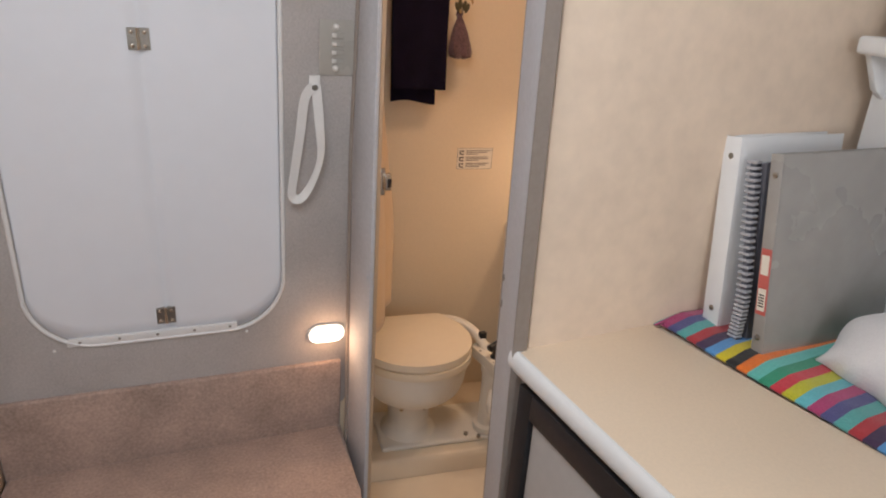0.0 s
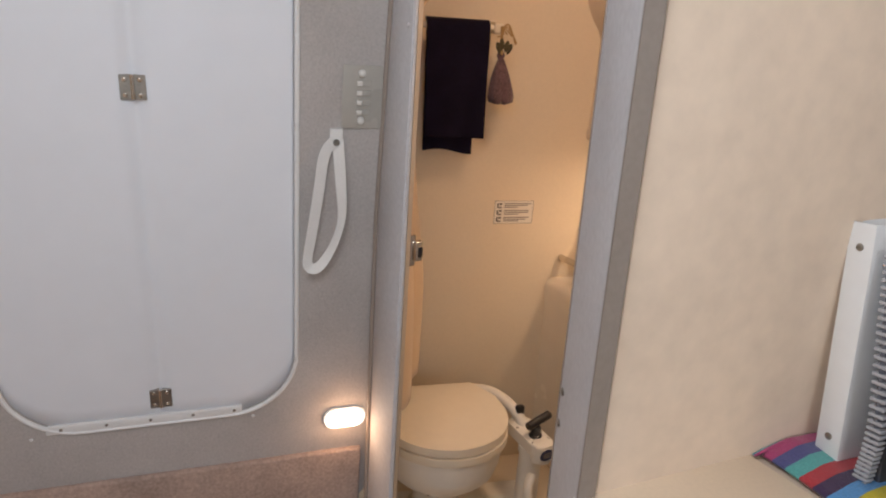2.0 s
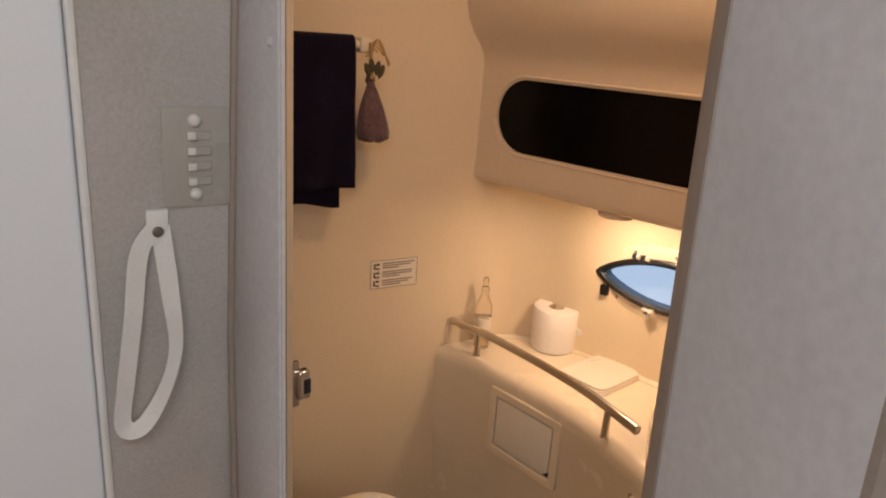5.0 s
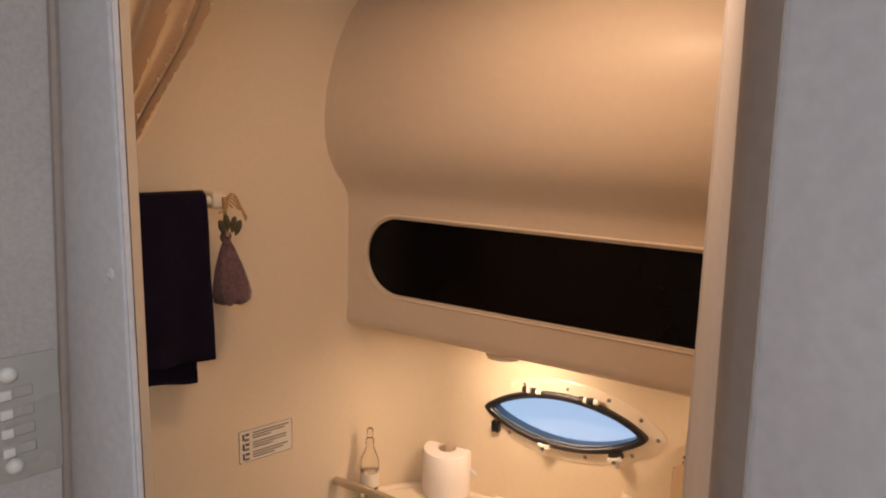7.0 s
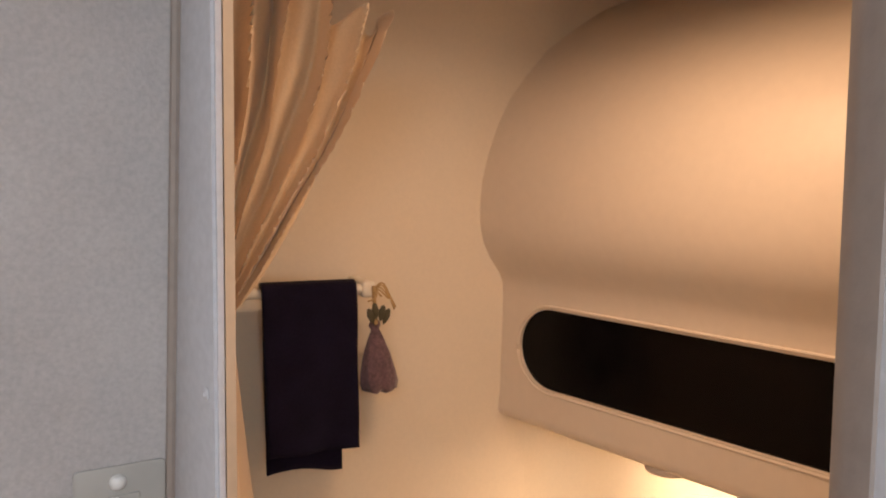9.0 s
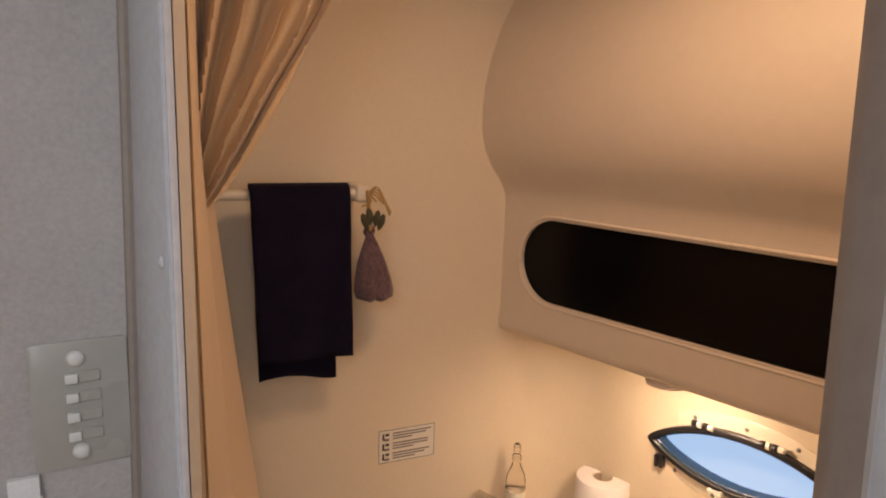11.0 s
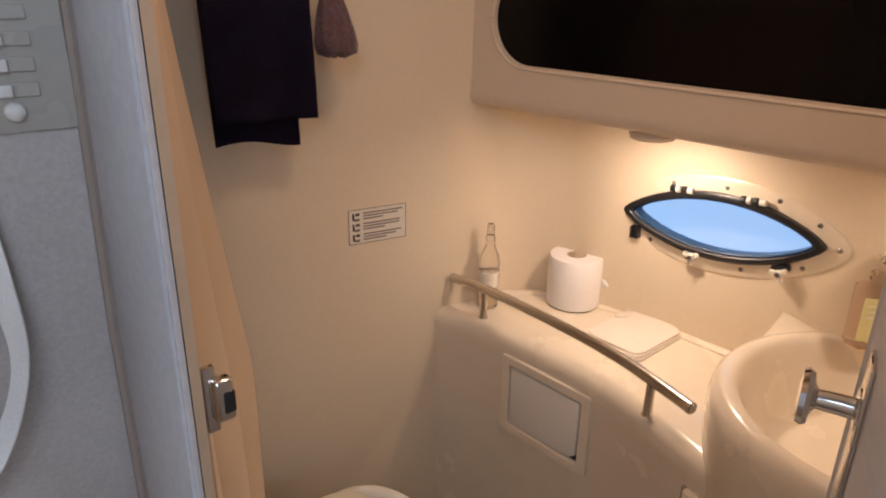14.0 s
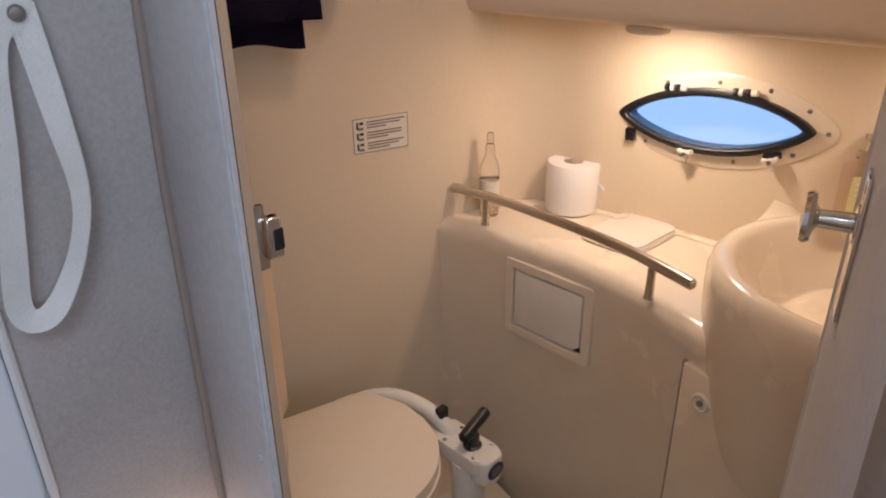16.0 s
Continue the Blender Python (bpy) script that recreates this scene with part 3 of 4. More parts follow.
berth = tagged(prism("berth", [(0.680, 1.197), (0.72, 1.06), (0.81, 0.75), (0.96, -0.2), (1.03, -0.2), (1.03, 1.25)], 0.0, 0.930, BEIGE, None, 0.01), "beige berth base under the striped blanket", "berth")


def blanket_at(u, v):
    y = 1.236 - 1.4 * v
    x0 = 0.684 + 0.25 * (1.2 - y) if y > 0.7 else 0.809 + 0.16 * (0.7 - y)
    x = x0 + (1.022 - x0) * u
    return (x, min(y, 1.150 + 0.17 * (x - 0.424) - 0.004 + 0.0), 0.9385 + 0.009 * min(1, u * 8) + 0.004 * noise.noise((x * 12, y * 12, 0)))


blanket = tagged(sheet("blanket", blanket_at, 24, 80, striped("striped_blanket"), None, 0.005), "multicoloured striped woven blanket over the berth", "blanket")

# shelf on the hull side
shelf = tagged(block("shelf", (0.955, 0.2, 1.352), (1.03, 1.226, 1.378), WHITE, None, 0.006, 3), "white wall shelf above the berth", "shelf")
bracket = prism("bracket", [(1.022, 1.352), (0.972, 1.352), (1.0, 1.30), (1.022, 1.285)], -0.012, 0.0, WHITE, None, 0.002, Matrix(((1, 0, 0, 0), (0, 0, 1, 1.222), (0, 1, 0, 0), (0, 0, 0, 1))))
adopt(bracket, shelf)


# ---- binders ----
def binder(place, turn, leanback, w, h, d, mat, label):
    """A ring binder: spine at the front edge, two covers, the paper between them."""
    M = pose(*place, 0, 0, turn) @ pose(0, 0, 0, -leanback, 0, 0)
    b = thing("binder", place, label, "binder", "binders on the berth")
    block("cover", (0, 0, 0), (w, 0.003, h), mat, b, 0.001, 2, M)
    block("cover", (0, d - 0.003, 0), (w, d, h), mat, b, 0.001, 2, M)
    block("spine", (-0.003, 0, 0), (0.0, d, h), mat, b, 0.001, 2, M)
    block("paper", (0.012, 0.004, 0.006), (w - 0.012, d - 0.004, h - 0.008), PAPER, b, 0.001, 1, M)
    for z in (0.026, h - 0.028):
        turned("rivet", [(0.0045, 0), (0.0045, 0.001), (0.003, 0.0018), (0, 0.002)], SCREW, b, 12, M @ pose(-0.003, d * 0.5, z, 0, -90))
    return b, M


binder((0.762, 1.150, 0.948), 8, 6.5, 0.21, 0.288, 0.032, WHITE, "white vinyl ring binder leaning on the partition wall")
gb, GM = binder((0.768, 1.058, 0.948), 8, 9.0, 0.255, 0.285, 0.020, GREYVINYL, "grey vinyl ring binder standing on the blanket")
block("label", (-0.0042, 0.001, 0.06), (-0.0032, 0.018, 0.155), LABELRED, gb, 0.0003, 1, GM)
block("label_print", (-0.0050, 0.003, 0.066), (-0.0043, 0.016, 0.098), STICKER, gb, 0.0002, 1, GM)
block("label_print", (-0.0050, 0.003, 0.118), (-0.0043, 0.016, 0.146), STICKER, gb, 0.0002, 1, GM)
for k in range(5):
    block("label_print", (-0.0054, 0.005, 0.072 + 0.004 * k), (-0.0051, 0.014, 0.074 + 0.004 * k), INK, gb, 0, 1, GM)
nb = thing("notebook", (0.765, 1.11, 0.947), "dark spiral notebook with a pale ribbed spine", "notebook")
NM = pose(0.766, 1.100, 0.948, 0, 0, 8) @ pose(0, 0, 0, -8.0, 0, 0)
block("cover", (0.012, 0.004, 0), (0.22, 0.016, 0.262), STRIPEBIND, nb, 0.002, 2, NM)
spine = smooth_line([(0.002, 0.016, 0.0), (0.0, 0.006, 0.07), (0.002, 0.012, 0.17), (0.010, 0.022, 0.262)], 8)
tube("spine", [NM @ Vector(p) for p in spine], 0.0085, STRIPEBIND, nb, 10, ry=0.004)
for k in range(34):
    f = k / 33 * (len(spine) - 1)
    p = spine[int(f)].lerp(spine[min(int(f) + 1, len(spine) - 1)], f - int(f))
    block("coil", (p.x - 0.0092, p.y - 0.009, p.z - 0.0018), (p.x + 0.004, p.y + 0.009, p.z + 0.0022), PALEGREY, nb, 0.0008, 1, NM)


def rag_at(u, v):
    x, y = 0.835 + 0.18 * u, 1.035 - 0.16 * v
    e = math.sin(math.pi * u) ** 0.5 * math.sin(math.pi * v) ** 0.5 if 0 < u < 1 and 0 < v < 1 else 0
    z = 0.952 + e * (0.085 + 0.03 * noise.noise((x * 18, y * 18, 3)) + 0.03 * u)
    return (x + 0.03 * noise.noise((x * 14, y * 14, 8)), y + 0.03 * noise.noise((x * 14, y * 14, 5)), z)


tagged(sheet("cloth", rag_at, 28, 28, WHITECLOTH, None, 0.003), "crumpled white cloth on the striped blanket", "cloth")

# ---- door leaf of the head ----
leaf = thing("head_door", (0.445, 1.305, 0.05), "grey head door standing open, with chrome knob", "door")
LD = Vector((0.862, 0.507, 0)).normalized()
LF = Matrix(((LD.x, -LD.y, 0, 0.496), (LD.y, LD.x, 0, 1.312), (0, 0, 1, 0), (0, 0, 0, 1)))
block("panel", (0.0, -0.022, 0.05), (0.43, 0.0, 1.86), JAMB, leaf, 0.003, 2, LF)
block("edge", (0.418, -0.024, 0.05), (0.436, 0.002, 1.86), JAMB, leaf, 0.008, 4, LF)
block("latch_plate", (0.32, 0.0, 0.93), (0.36, 0.004, 1.06), CHROME, leaf, 0.001, 2, LF)
knob = turned("knob", [(0.017, 0), (0.017, 0.004), (0.009, 0.006), (0.008, 0.047), (0.012, 0.051), (0.0215, 0.054), (0.0235, 0.060), (0.0215, 0.067), (0.012, 0.0695), (0, 0.070)], CHROME, leaf, 28,
              LF @ pose(0.340, 0.003, 1.016, -90) @ Matrix.Diagonal((1.0, 1.0, 0.62, 1.0)))

# ---- vanity ----
vanity = thing("vanity", (1.15, 1.85, 0.0), "cream moulded vanity counter with a curved front", "vanity")
front = smooth_line([(0.880, 2.42), (0.892, 2.374), (0.935, 2.284), (0.970, 2.18), (0.997, 2.07), (1.011, 1.975), (1.012, 1.89), (1.004, 1.80), (1.0, 1.72), (1.01, 1.55), (1.03, 1.30)], 5)
bm = bmesh.new()
steps = [(0.0, 0.03), (0.05, 0.014), (0.62, 0.002), (0.650, -0.002), (0.668, -0.003), (0.682, 0.001), (0.691, 0.009), (0.695, 0.022), (0.696, 0.5)]
rows = []
for z, off in steps:
    row = []
    for p in front:
        x = p[0] + off if off < 0.4 else max(hull_x(p[1]), p[0]) + 0.02
        row.append(bm.verts.new((x, p[1], z)))
    rows.append(row)
for a, b in zip(rows, rows[1:]):
    for i in range(len(front) - 1):
        bm.faces.new((a[i], a[i + 1], b[i + 1], b[i]))
finish(bm, "counter", GELCOAT, vanity, True, 60)
# coved upstand where the counter meets the walls
cove = [(1.03, 2.354, 0.694), (1.075, 2.345, 0.692), (1.13, 2.315, 0.692), (1.168, 2.26, 0.692), (hull_x(2.15) - 0.004, 2.15, 0.692), (hull_x(1.9) - 0.004, 1.9, 0.692)]
tube("cove", smooth_line(cove, 5), 0.012, GELCOAT, vanity, 10)
# basin
BC = (1.192, 1.625)
prof = [(0.190, 0.44), (0.212, 0.52), (0.226, 0.60), (0.234, 0.68), (0.238, 0.75), (0.238, 0.772), (0.234, 0.788), (0.226, 0.798), (0.216, 0.801), (0.206, 0.798), (0.199, 0.790),
        (0.194, 0.779), (0.189, 0.765), (0.180, 0.735), (0.165, 0.705), (0.14, 0.678), (0.09, 0.657), (0.03, 0.650), (0, 0.648)]
turned("basin", prof, GELCOAT, vanity, 64, pose(*BC, 0))
turned("drain", [(0.0, 0.6495), (0.02, 0.6495), (0.022, 0.652), (0.016, 0.652), (0.014, 0.650), (0, 0.650)], CHROME, vanity, 20, pose(*BC, 0))
# raised deck behind the basin, sweeping up to the hull side
bm = bmesh.new()
rows = []
for i in range(25):
    a = radians(-75 + 160 * i / 24)
    ca, sa = math.cos(a), math.sin(a)
    ring = []
    inner = Vector((BC[0] + 0.228 * ca, BC[1] + 0.228 * sa))
    outer = Vector((max(hull_x(inner.y + 0.03 * sa) + 0.01, inner.x + 0.02), inner.y + 0.03 * max(sa, 0)))
    for k in range(7):
        f = k / 6
        p = inner.lerp(outer, f)
        ring.append(bm.verts.new((p.x, p.y, 0.797 + 0.016 * f * f)))
    ring.append(bm.verts.new((outer.x + 0.005, outer.y + 0.012, 0.69)))
    rows.append(ring)
rows.append([bm.verts.new((v.co.x - 0.004, v.co.y + 0.006, 0.69)) for v in rows[-1]])
for a, b in zip(rows, rows[1:]):
    for k in range(7):
        bm.faces.new((a[k], a[k + 1], b[k + 1], b[k]))
finish(bm, "deck", GELCOAT, vanity, True, 60)


def curve_x(y):
    for a, b in zip(front, front[1:]):
        if a[1] >= y >= b[1]:
            f = (a[1] - y) / max(a[1] - b[1], 1e-6)
            return a[0] + f * (b[0] - a[0])
    return 1.0


def face_pose(y, z):
    s = (curve_x(y - 0.04) - curve_x(y + 0.04)) / -0.08
    return facing((curve_x(y) + 0.001, y, z), (-1, s, 0))


# cabinet door under the basin
FP = facing((1.0015, 1.62, 0.0), (-1, 0.0, 0))
cd = prism("door", [(x, y) for x, y in ((-0.165, 0.10), (0.25, 0.10), (0.25, 0.632), (-0.165, 0.632))], -0.004, 0.010, GELCOAT, vanity, 0.003, FP)
block("door_gap", (-0.171, 0.10, -0.004), (-0.1655, 0.634, 0.004), SEAMSHADE, vanity, 0, 1, FP)
turned("door_latch", [(0.016, 0), (0.016, 0.003), (0.013, 0.005), (0.011, 0.003), (0, 0.003)], WHITEPLASTIC, vanity, 24, FP @ pose(-0.122, 0.585, 0.010))
turned("door_latch", [(0.005, 0.002), (0.005, 0.006), (0, 0.007)], SCREW, vanity, 12, FP @ pose(-0.122, 0.585, 0.010))
# access hatch
HP = face_pose(2.105, 0.573) @ pose(0, 0, 0.005)
hatch = thing("access_hatch", tuple(HP.translation), "white plastic access hatch set in the vanity front", "hatch")
outer, inner = rounded(0.208, 0.166, 0.008, 4), rounded(0.168, 0.128, 0.004, 4)
bm = bmesh.new()
A = [[bm.verts.new((x, y, z)) for x, y in ol] for ol, z in ((outer, -0.006), (outer, 0.003), ([(x * 0.985, y * 0.985) for x, y in outer], 0.005), ([(x * 1.02, y * 1.02) for x, y in inner], 0.005), (inner, 0.003), (inner, -0.004))]
for a, b in zip(A, A[1:]):
    for i in range(len(a)):
        bm.faces.new((a[i], a[(i + 1) % len(a)], b[(i + 1) % len(a)], b[i]))
bm.transform(HP)
finish(bm, "frame", GELCOAT, hatch)
lid = rounded(0.160, 0.120, 0.004, 4)
lid = [(x, y) for x, y in lid if not (x > 0.06 and y < -0.045)]
lid += [(0.066, -0.060), (0.080, -0.048)]
prism("lid", lid, -0.004, 0.0035, WHITEPLASTIC, hatch, 0.001, HP)
prism("back", rounded(0.170, 0.130, 0.003, 3), -0.008, -0.0042, BLACK, hatch, 0, HP)

# rail
rail = thing("grab_rail", (0.96, 2.1, 0.696), "polished steel grab rail on two posts along the counter", "rail")
RL = smooth_line([(0.930, 2.358, 0.759), (0.958, 2.283, 0.759), (0.982, 2.17, 0.759), (1.001, 2.05, 0.759), (1.010, 1.95, 0.759), (1.008, 1.875, 0.759), (1.003, 1.798, 0.759)], 6)
tube("bar", RL, 0.0095, STEEL, rail, 16)
for x, y in ((0.962, 2.282), (1.010, 1.884)):
    turned("post", [(0, 0.695), (0.0095, 0.695), (0.0075, 0.699), (0.007, 0.758), (0, 0.758)], STEEL, rail, 16, pose(x, y, 0))

# ---- portlight ----
port = thing("portlight", tuple(PORT.translation), "eye-shaped opening portlight with black frame and white flange", "portlight")


def eye_ring(name, o_half, o_high, o_b, i_half, i_high, i_b, z0, z1, mat):
    o, i_ = eye_outline(o_half, o_high, 24, o_b), eye_outline(i_half, i_high, 24, i_b)
    mid_o = [(x * 0.985, y * 0.95) for x, y in o]
    mid_i = [(x * 1.015, y * 1.05) for x, y in i_]
    bm = bmesh.new()
    loops = [[bm.verts.new((x, y, z)) for x, y in ol] for ol, z in ((o, z0), (o, z1 - 0.002), (mid_o, z1), (mid_i, z1), (i_, z1 - 0.002), (i_, z0))]
    for a, b in zip(loops, loops[1:]):
        for k in range(len(a)):
            bm.faces.new((a[k], a[(k + 1) % len(a)], b[(k + 1) % len(a)], b[k]))
    bm.transform(PORT)
    return finish(bm, name, mat, port)


eye_ring("flange", 0.214, 0.056, 0.030, 0.172, 0.042, 0.010, 0.0, 0.004, GELCOAT)
eye_ring("frame", 0.180, 0.047, 0.013, 0.164, 0.040, 0.008, -0.002, 0.016, BLACK)
eye_ring("inner_frame", 0.166, 0.041, 0.009, 0.158, 0.037, 0.007, -0.016, 0.010, material("dark_blue_frame", (0.02, 0.05, 0.11), 0.3, 0, 60, 0.1, 0.02, 6))
pane = prism("pane", eye_outline(0.163, 0.039, 24, 0.008), -0.003, 0.001, PANE, port, 0, PORT)
pane.visible_shadow = False
for i, (x, y) in enumerate(((-0.166, 0.036), (-0.086, 0.064), (0.012, 0.070), (0.10, 0.062), (0.165, 0.034), (0.198, 0.0), (0.148, -0.042), (0.05, -0.068), (-0.05, -0.069), (-0.125, -0.052), (-0.196, 0.0))):
    screw(port, PORT @ pose(x, y, 0.004), 0.0042)
for hx in (-0.068, 0.058):
    for k in range(3):
        turned("hinge", [(0, 0), (0.0065, 0), (0.0065, 0.0065), (0, 0.0065)], BLACK if k != 1 else WHITEPLASTIC, port, 14, PORT @ pose(hx - 0.016 + 0.0105 * k, 0.061 - abs(hx) * 0.06, 0.015, 0, 90))
    block("hinge_plate", (hx - 0.018, 0.046, 0.004), (hx + 0.020, 0.060, 0.010), BLACK, port, 0.002, 2, PORT)
    turned("hinge", [(0, 0), (0.0055, 0), (0.0055, 0.010), (0, 0.010)], WHITEPLASTIC, port, 14, PORT @ pose(hx + 0.015, 0.061 - abs(hx) * 0.06, 0.015, 0, 90))


def wing_nut(x, y, turn):
    m = PORT @ pose(x, y, 0.004, 0, 0, turn)
    turned("dog", [(0.007, 0), (0.007, 0.012), (0.005, 0.020), (0, 0.020)], WHITEPLASTIC, port, 14, m)
    for a in (20, 160, 270):
        block("dog_wing", (0.002, -0.0045, 0.010), (0.0155, 0.0045, 0.019), WHITEPLASTIC, port, 0.003, 2, m @ pose(0, 0, 0, 0, 0, a))
    turned("dog_screw", [(0.004, 0), (0.004, 0.002), (0, 0.003)], SCREW, port, 10, m @ pose(0, 0, 0.020))
    block("dog_lug", (-0.014, 0.002, -0.001), (0.016, 0.014, 0.012), BLACK, port, 0.003, 2, m)


wing_nut(-0.035, -0.061, 0)
wing_nut(0.118, -0.055, 15)
for x in (-0.158, -0.148):
    block("dog_lug", (x - 0.0035, -0.052, 0.0), (x + 0.0035, -0.028, 0.020), BLACK, port, 0.002, 2, PORT)
backdrop = tagged(block("backdrop", (-0.30, -0.13, -0.075), (0.30, 0.13, -0.07), SKYGLOW, None, 0, 1, PORT), "bright bluish daylight outside the portlight", kind="structure")

# ---- lamps of the head ----


def shelf_lamp(x, y):
    """A shallow oval lamp let into the underside of the window ledge."""
    p = thing("shelf_lamp", (x, y, 1.098), "small oval lamp under the window ledge, lit", "lamp", "lamps under the ledge")
    turned("body", [(0, 1.101), (0.034, 1.101), (0.036, 1.096), (0.034, 1.090), (0.029, 1.088), (0.027, 1.090), (0.026, 1.095)], GELPANEL, p, 28, pose(x, y, 0))
    turned("lens", [(0.0262, 1.0955), (0.015, 1.0945), (0, 1.094)], DOMEGLOW, p, 28, pose(x, y, 0))


shelf_lamp(1.102, 2.034)
shelf_lamp(1.27, 1.60)
dome = thing("ceiling_lamp", (0.76, 1.70, 1.98), "round ceiling dome lamp, lit warm", "lamp")
turned("base", [(0, 1.982), (0.085, 1.982), (0.085, 1.966), (0.075, 1.962)], WHITEPLASTIC, dome, 32, pose(0.76, 1.70, 0))
turned("dome", [(0.075, 1.963), (0.065, 1.948), (0.04, 1.936), (0, 1.932)], DOMEGLOW, dome, 32, pose(0.76, 1.70, 0))

# ---- toilet ----
toilet = thing("toilet", (0.54, 2.08, 0.082), "cream marine toilet with closed lid and hand pump", "toilet")
TX, TY = 0.542, 2.10


def seat_outline(half, frontlen, back, n=28, rear=None):
    """Round front, straight back."""
    out = []
    for i in range(n + 1):
        a = math.pi * i / n
        out.append((TX + half * math.cos(a), TY - frontlen * math.sin(a) ** 0.92))
    r = rear or half * 0.68
    out += [(TX - half * 0.97, TY + back * 0.45), (TX - r, TY + back), (TX + r, TY + back), (TX + half * 0.97, TY + back * 0.45)]
    return out


prism("lid", seat_outline(0.166, 0.168, 0.142), 0.409, 0.431, SEATPLASTIC, toilet, 0.007, None, 3)
prism("seat", seat_outline(0.168, 0.172, 0.135), 0.383, 0.405, SEATPLASTIC, toilet, 0.006, None, 3)
prism("rim", seat_outline(0.160, 0.163, 0.12), 0.362, 0.380, WHITEPLASTIC, toilet, 0.005, None, 3)
bm = bmesh.new()
rows = []
for z, s, sh in ((0.364, 0.157, 0.0), (0.32, 0.155, 0.0), (0.285, 0.147, 0.004), (0.262, 0.130, 0.01), (0.246, 0.10, 0.02), (0.235, 0.072, 0.03), (0.225, 0.066, 0.03), (0.13, 0.062, 0.03), (0.115, 0.066, 0.03), (0.10, 0.085, 0.03), (0.083, 0.09, 0.03)):
    rows.append([bm.verts.new((TX + s * math.cos(2 * math.pi * i / 36), TY + sh + s * 1.03 * math.sin(2 * math.pi * i / 36), z)) for i in range(36)])
for a, b in zip(rows, rows[1:]):
    for i in range(36):
        bm.faces.new((a[i], a[(i + 1) % 36], b[(i + 1) % 36], b[i]))
bm.faces.new(rows[-1])
finish(bm, "bowl", WHITEPLASTIC, toilet, True, 50)
for a in (-120, -65, -20):
    ca, sa = math.cos(radians(a)), math.sin(radians(a))
    turned("bolt", [(0, 0), (0.008, 0), (0.008, 0.009), (0.005, 0.011), (0, 0.011)], STEEL, toilet, 6, pose(TX + 0.095 * ca, TY + 0.03 + 0.095 * sa, 0.083))
    turned("clamp", [(0, 0), (0.006, 0), (0.006, 0.012), (0, 0.012)], STEEL, toilet, 8, facing((TX + 0.066 * ca, TY + 0.03 + 0.066 * sa, 0.205), (ca, sa, 0.0)))
block("base_plate", (TX - 0.10, TY - 0.07, 0.081), (TX + 0.30, TY + 0.12, 0.098), WHITEPLASTIC, toilet, 0.008, 3)
for s in (-1, 1):
    block("hinge", (TX + s * 0.075 - 0.02, TY + 0.128, 0.398), (TX + s * 0.075 + 0.02, TY + 0.152, 0.424), SEATPLASTIC, toilet, 0.005, 3)
PX, PY = 0.788, 2.075
PM = pose(PX, PY, 0.0) @ pose(0, 0, 0.10, 0, 0, 14)
turned("pump_barrel", [(0.0, 0), (0.045, 0), (0.045, 0.018), (0.032, 0.022), (0.031, 0.20), (0.036, 0.205), (0.036, 0.225), (0, 0.225)], WHITEPLASTIC, toilet, 24, PM)
prism("pump_head", rounded(0.066, 0.150, 0.022, 6), 0.225, 0.258, WHITEPLASTIC, toilet, 0.006, PM @ pose(0, 0.015, 0), 3)
prism("pump_nose", rounded(0.060, 0.045, 0.02, 6), 0.205, 0.260, WHITEPLASTIC, toilet, 0.006, PM @ pose(0, -0.045, 0), 3)
turned("badge", [(0.0, 0.0), (0.021, 0.0), (0.021, 0.0015), (0, 0.0018)], BLUEBADGE, toilet, 24, PM @ pose(0, -0.068, 0.234, 90), 1.0, 0.8)
for k in (-1, 0, 1):
    block("badge_print", (-0.012 + 0.002 * abs(k), -0.0705, 0.2325 + 0.006 * k), (0.012 - 0.002 * abs(k), -0.0697, 0.2355 + 0.006 * k), GREYINK, toilet, 0, 1, PM)
turned("pump_shaft", [(0.018, 0.256), (0.018, 0.262), (0.013, 0.265), (0.013, 0.285), (0.010, 0.288), (0.010, 0.30), (0, 0.30)], BLACK, toilet, 16, PM @ pose(0, -0.01, 0))
tube("pump_handle", [PM @ Vector(p) for p in ((-0.034, -0.016, 0.296), (-0.015, -0.013, 0.300), (0.0, -0.01, 0.303), (0.022, -0.008, 0.308), (0.044, -0.004, 0.312))], 0.0115, BLACK, toilet, 12)
block("valve_lever", (-0.012, 0.062, 0.254), (0.012, 0.080, 0.304), BLACK, toilet, 0.005, 3, PM)
for x, y in ((-0.024, -0.045), (0.024, -0.045), (-0.024, 0.03), (0.024, 0.03), (0.0, 0.045)):
    screw(toilet, PM @ pose(x, y + 0.01, 0.258), 0.0045)
tube("hose", smooth_line([(0.585, 2.262, 0.34), (0.64, 2.268, 0.385), (0.70, 2.235, 0.402), (0.745, 2.18, 0.395), (0.775, 2.13, 0.36), (0.79, 2.10, 0.30)], 6), 0.0155, WHITEPLASTIC, toilet, 14)
tube("pipe", smooth_line([(0.79, 2.0, 0.14), (0.77, 1.985, 0.19), (0.755, 1.99, 0.24), (0.77, 2.01, 0.28)], 6), 0.013, WHITEPLASTIC, toilet, 12)
for x, y in ((0.745, 2.03), (0.825, 2.03), (0.71, 2.0 + 0.05), (0.81, 2.13)):
    turned("bolt", [(0, 0), (0.007, 0), (0.007, 0.008), (0, 0.009)], SCREW, toilet, 6, pose(x, y, 0.098))

# ---- towel bar, towel, sachet ----
tb = thing("towel_bar", (0.55, 2.33, 1.39), "cream towel bar on the rear wall", "towel bar")
tube("bar", [(0.366, 2.288, 1.386), (0.66, 2.288, 1.386)], 0.0085, SEATPLASTIC, tb, 14)
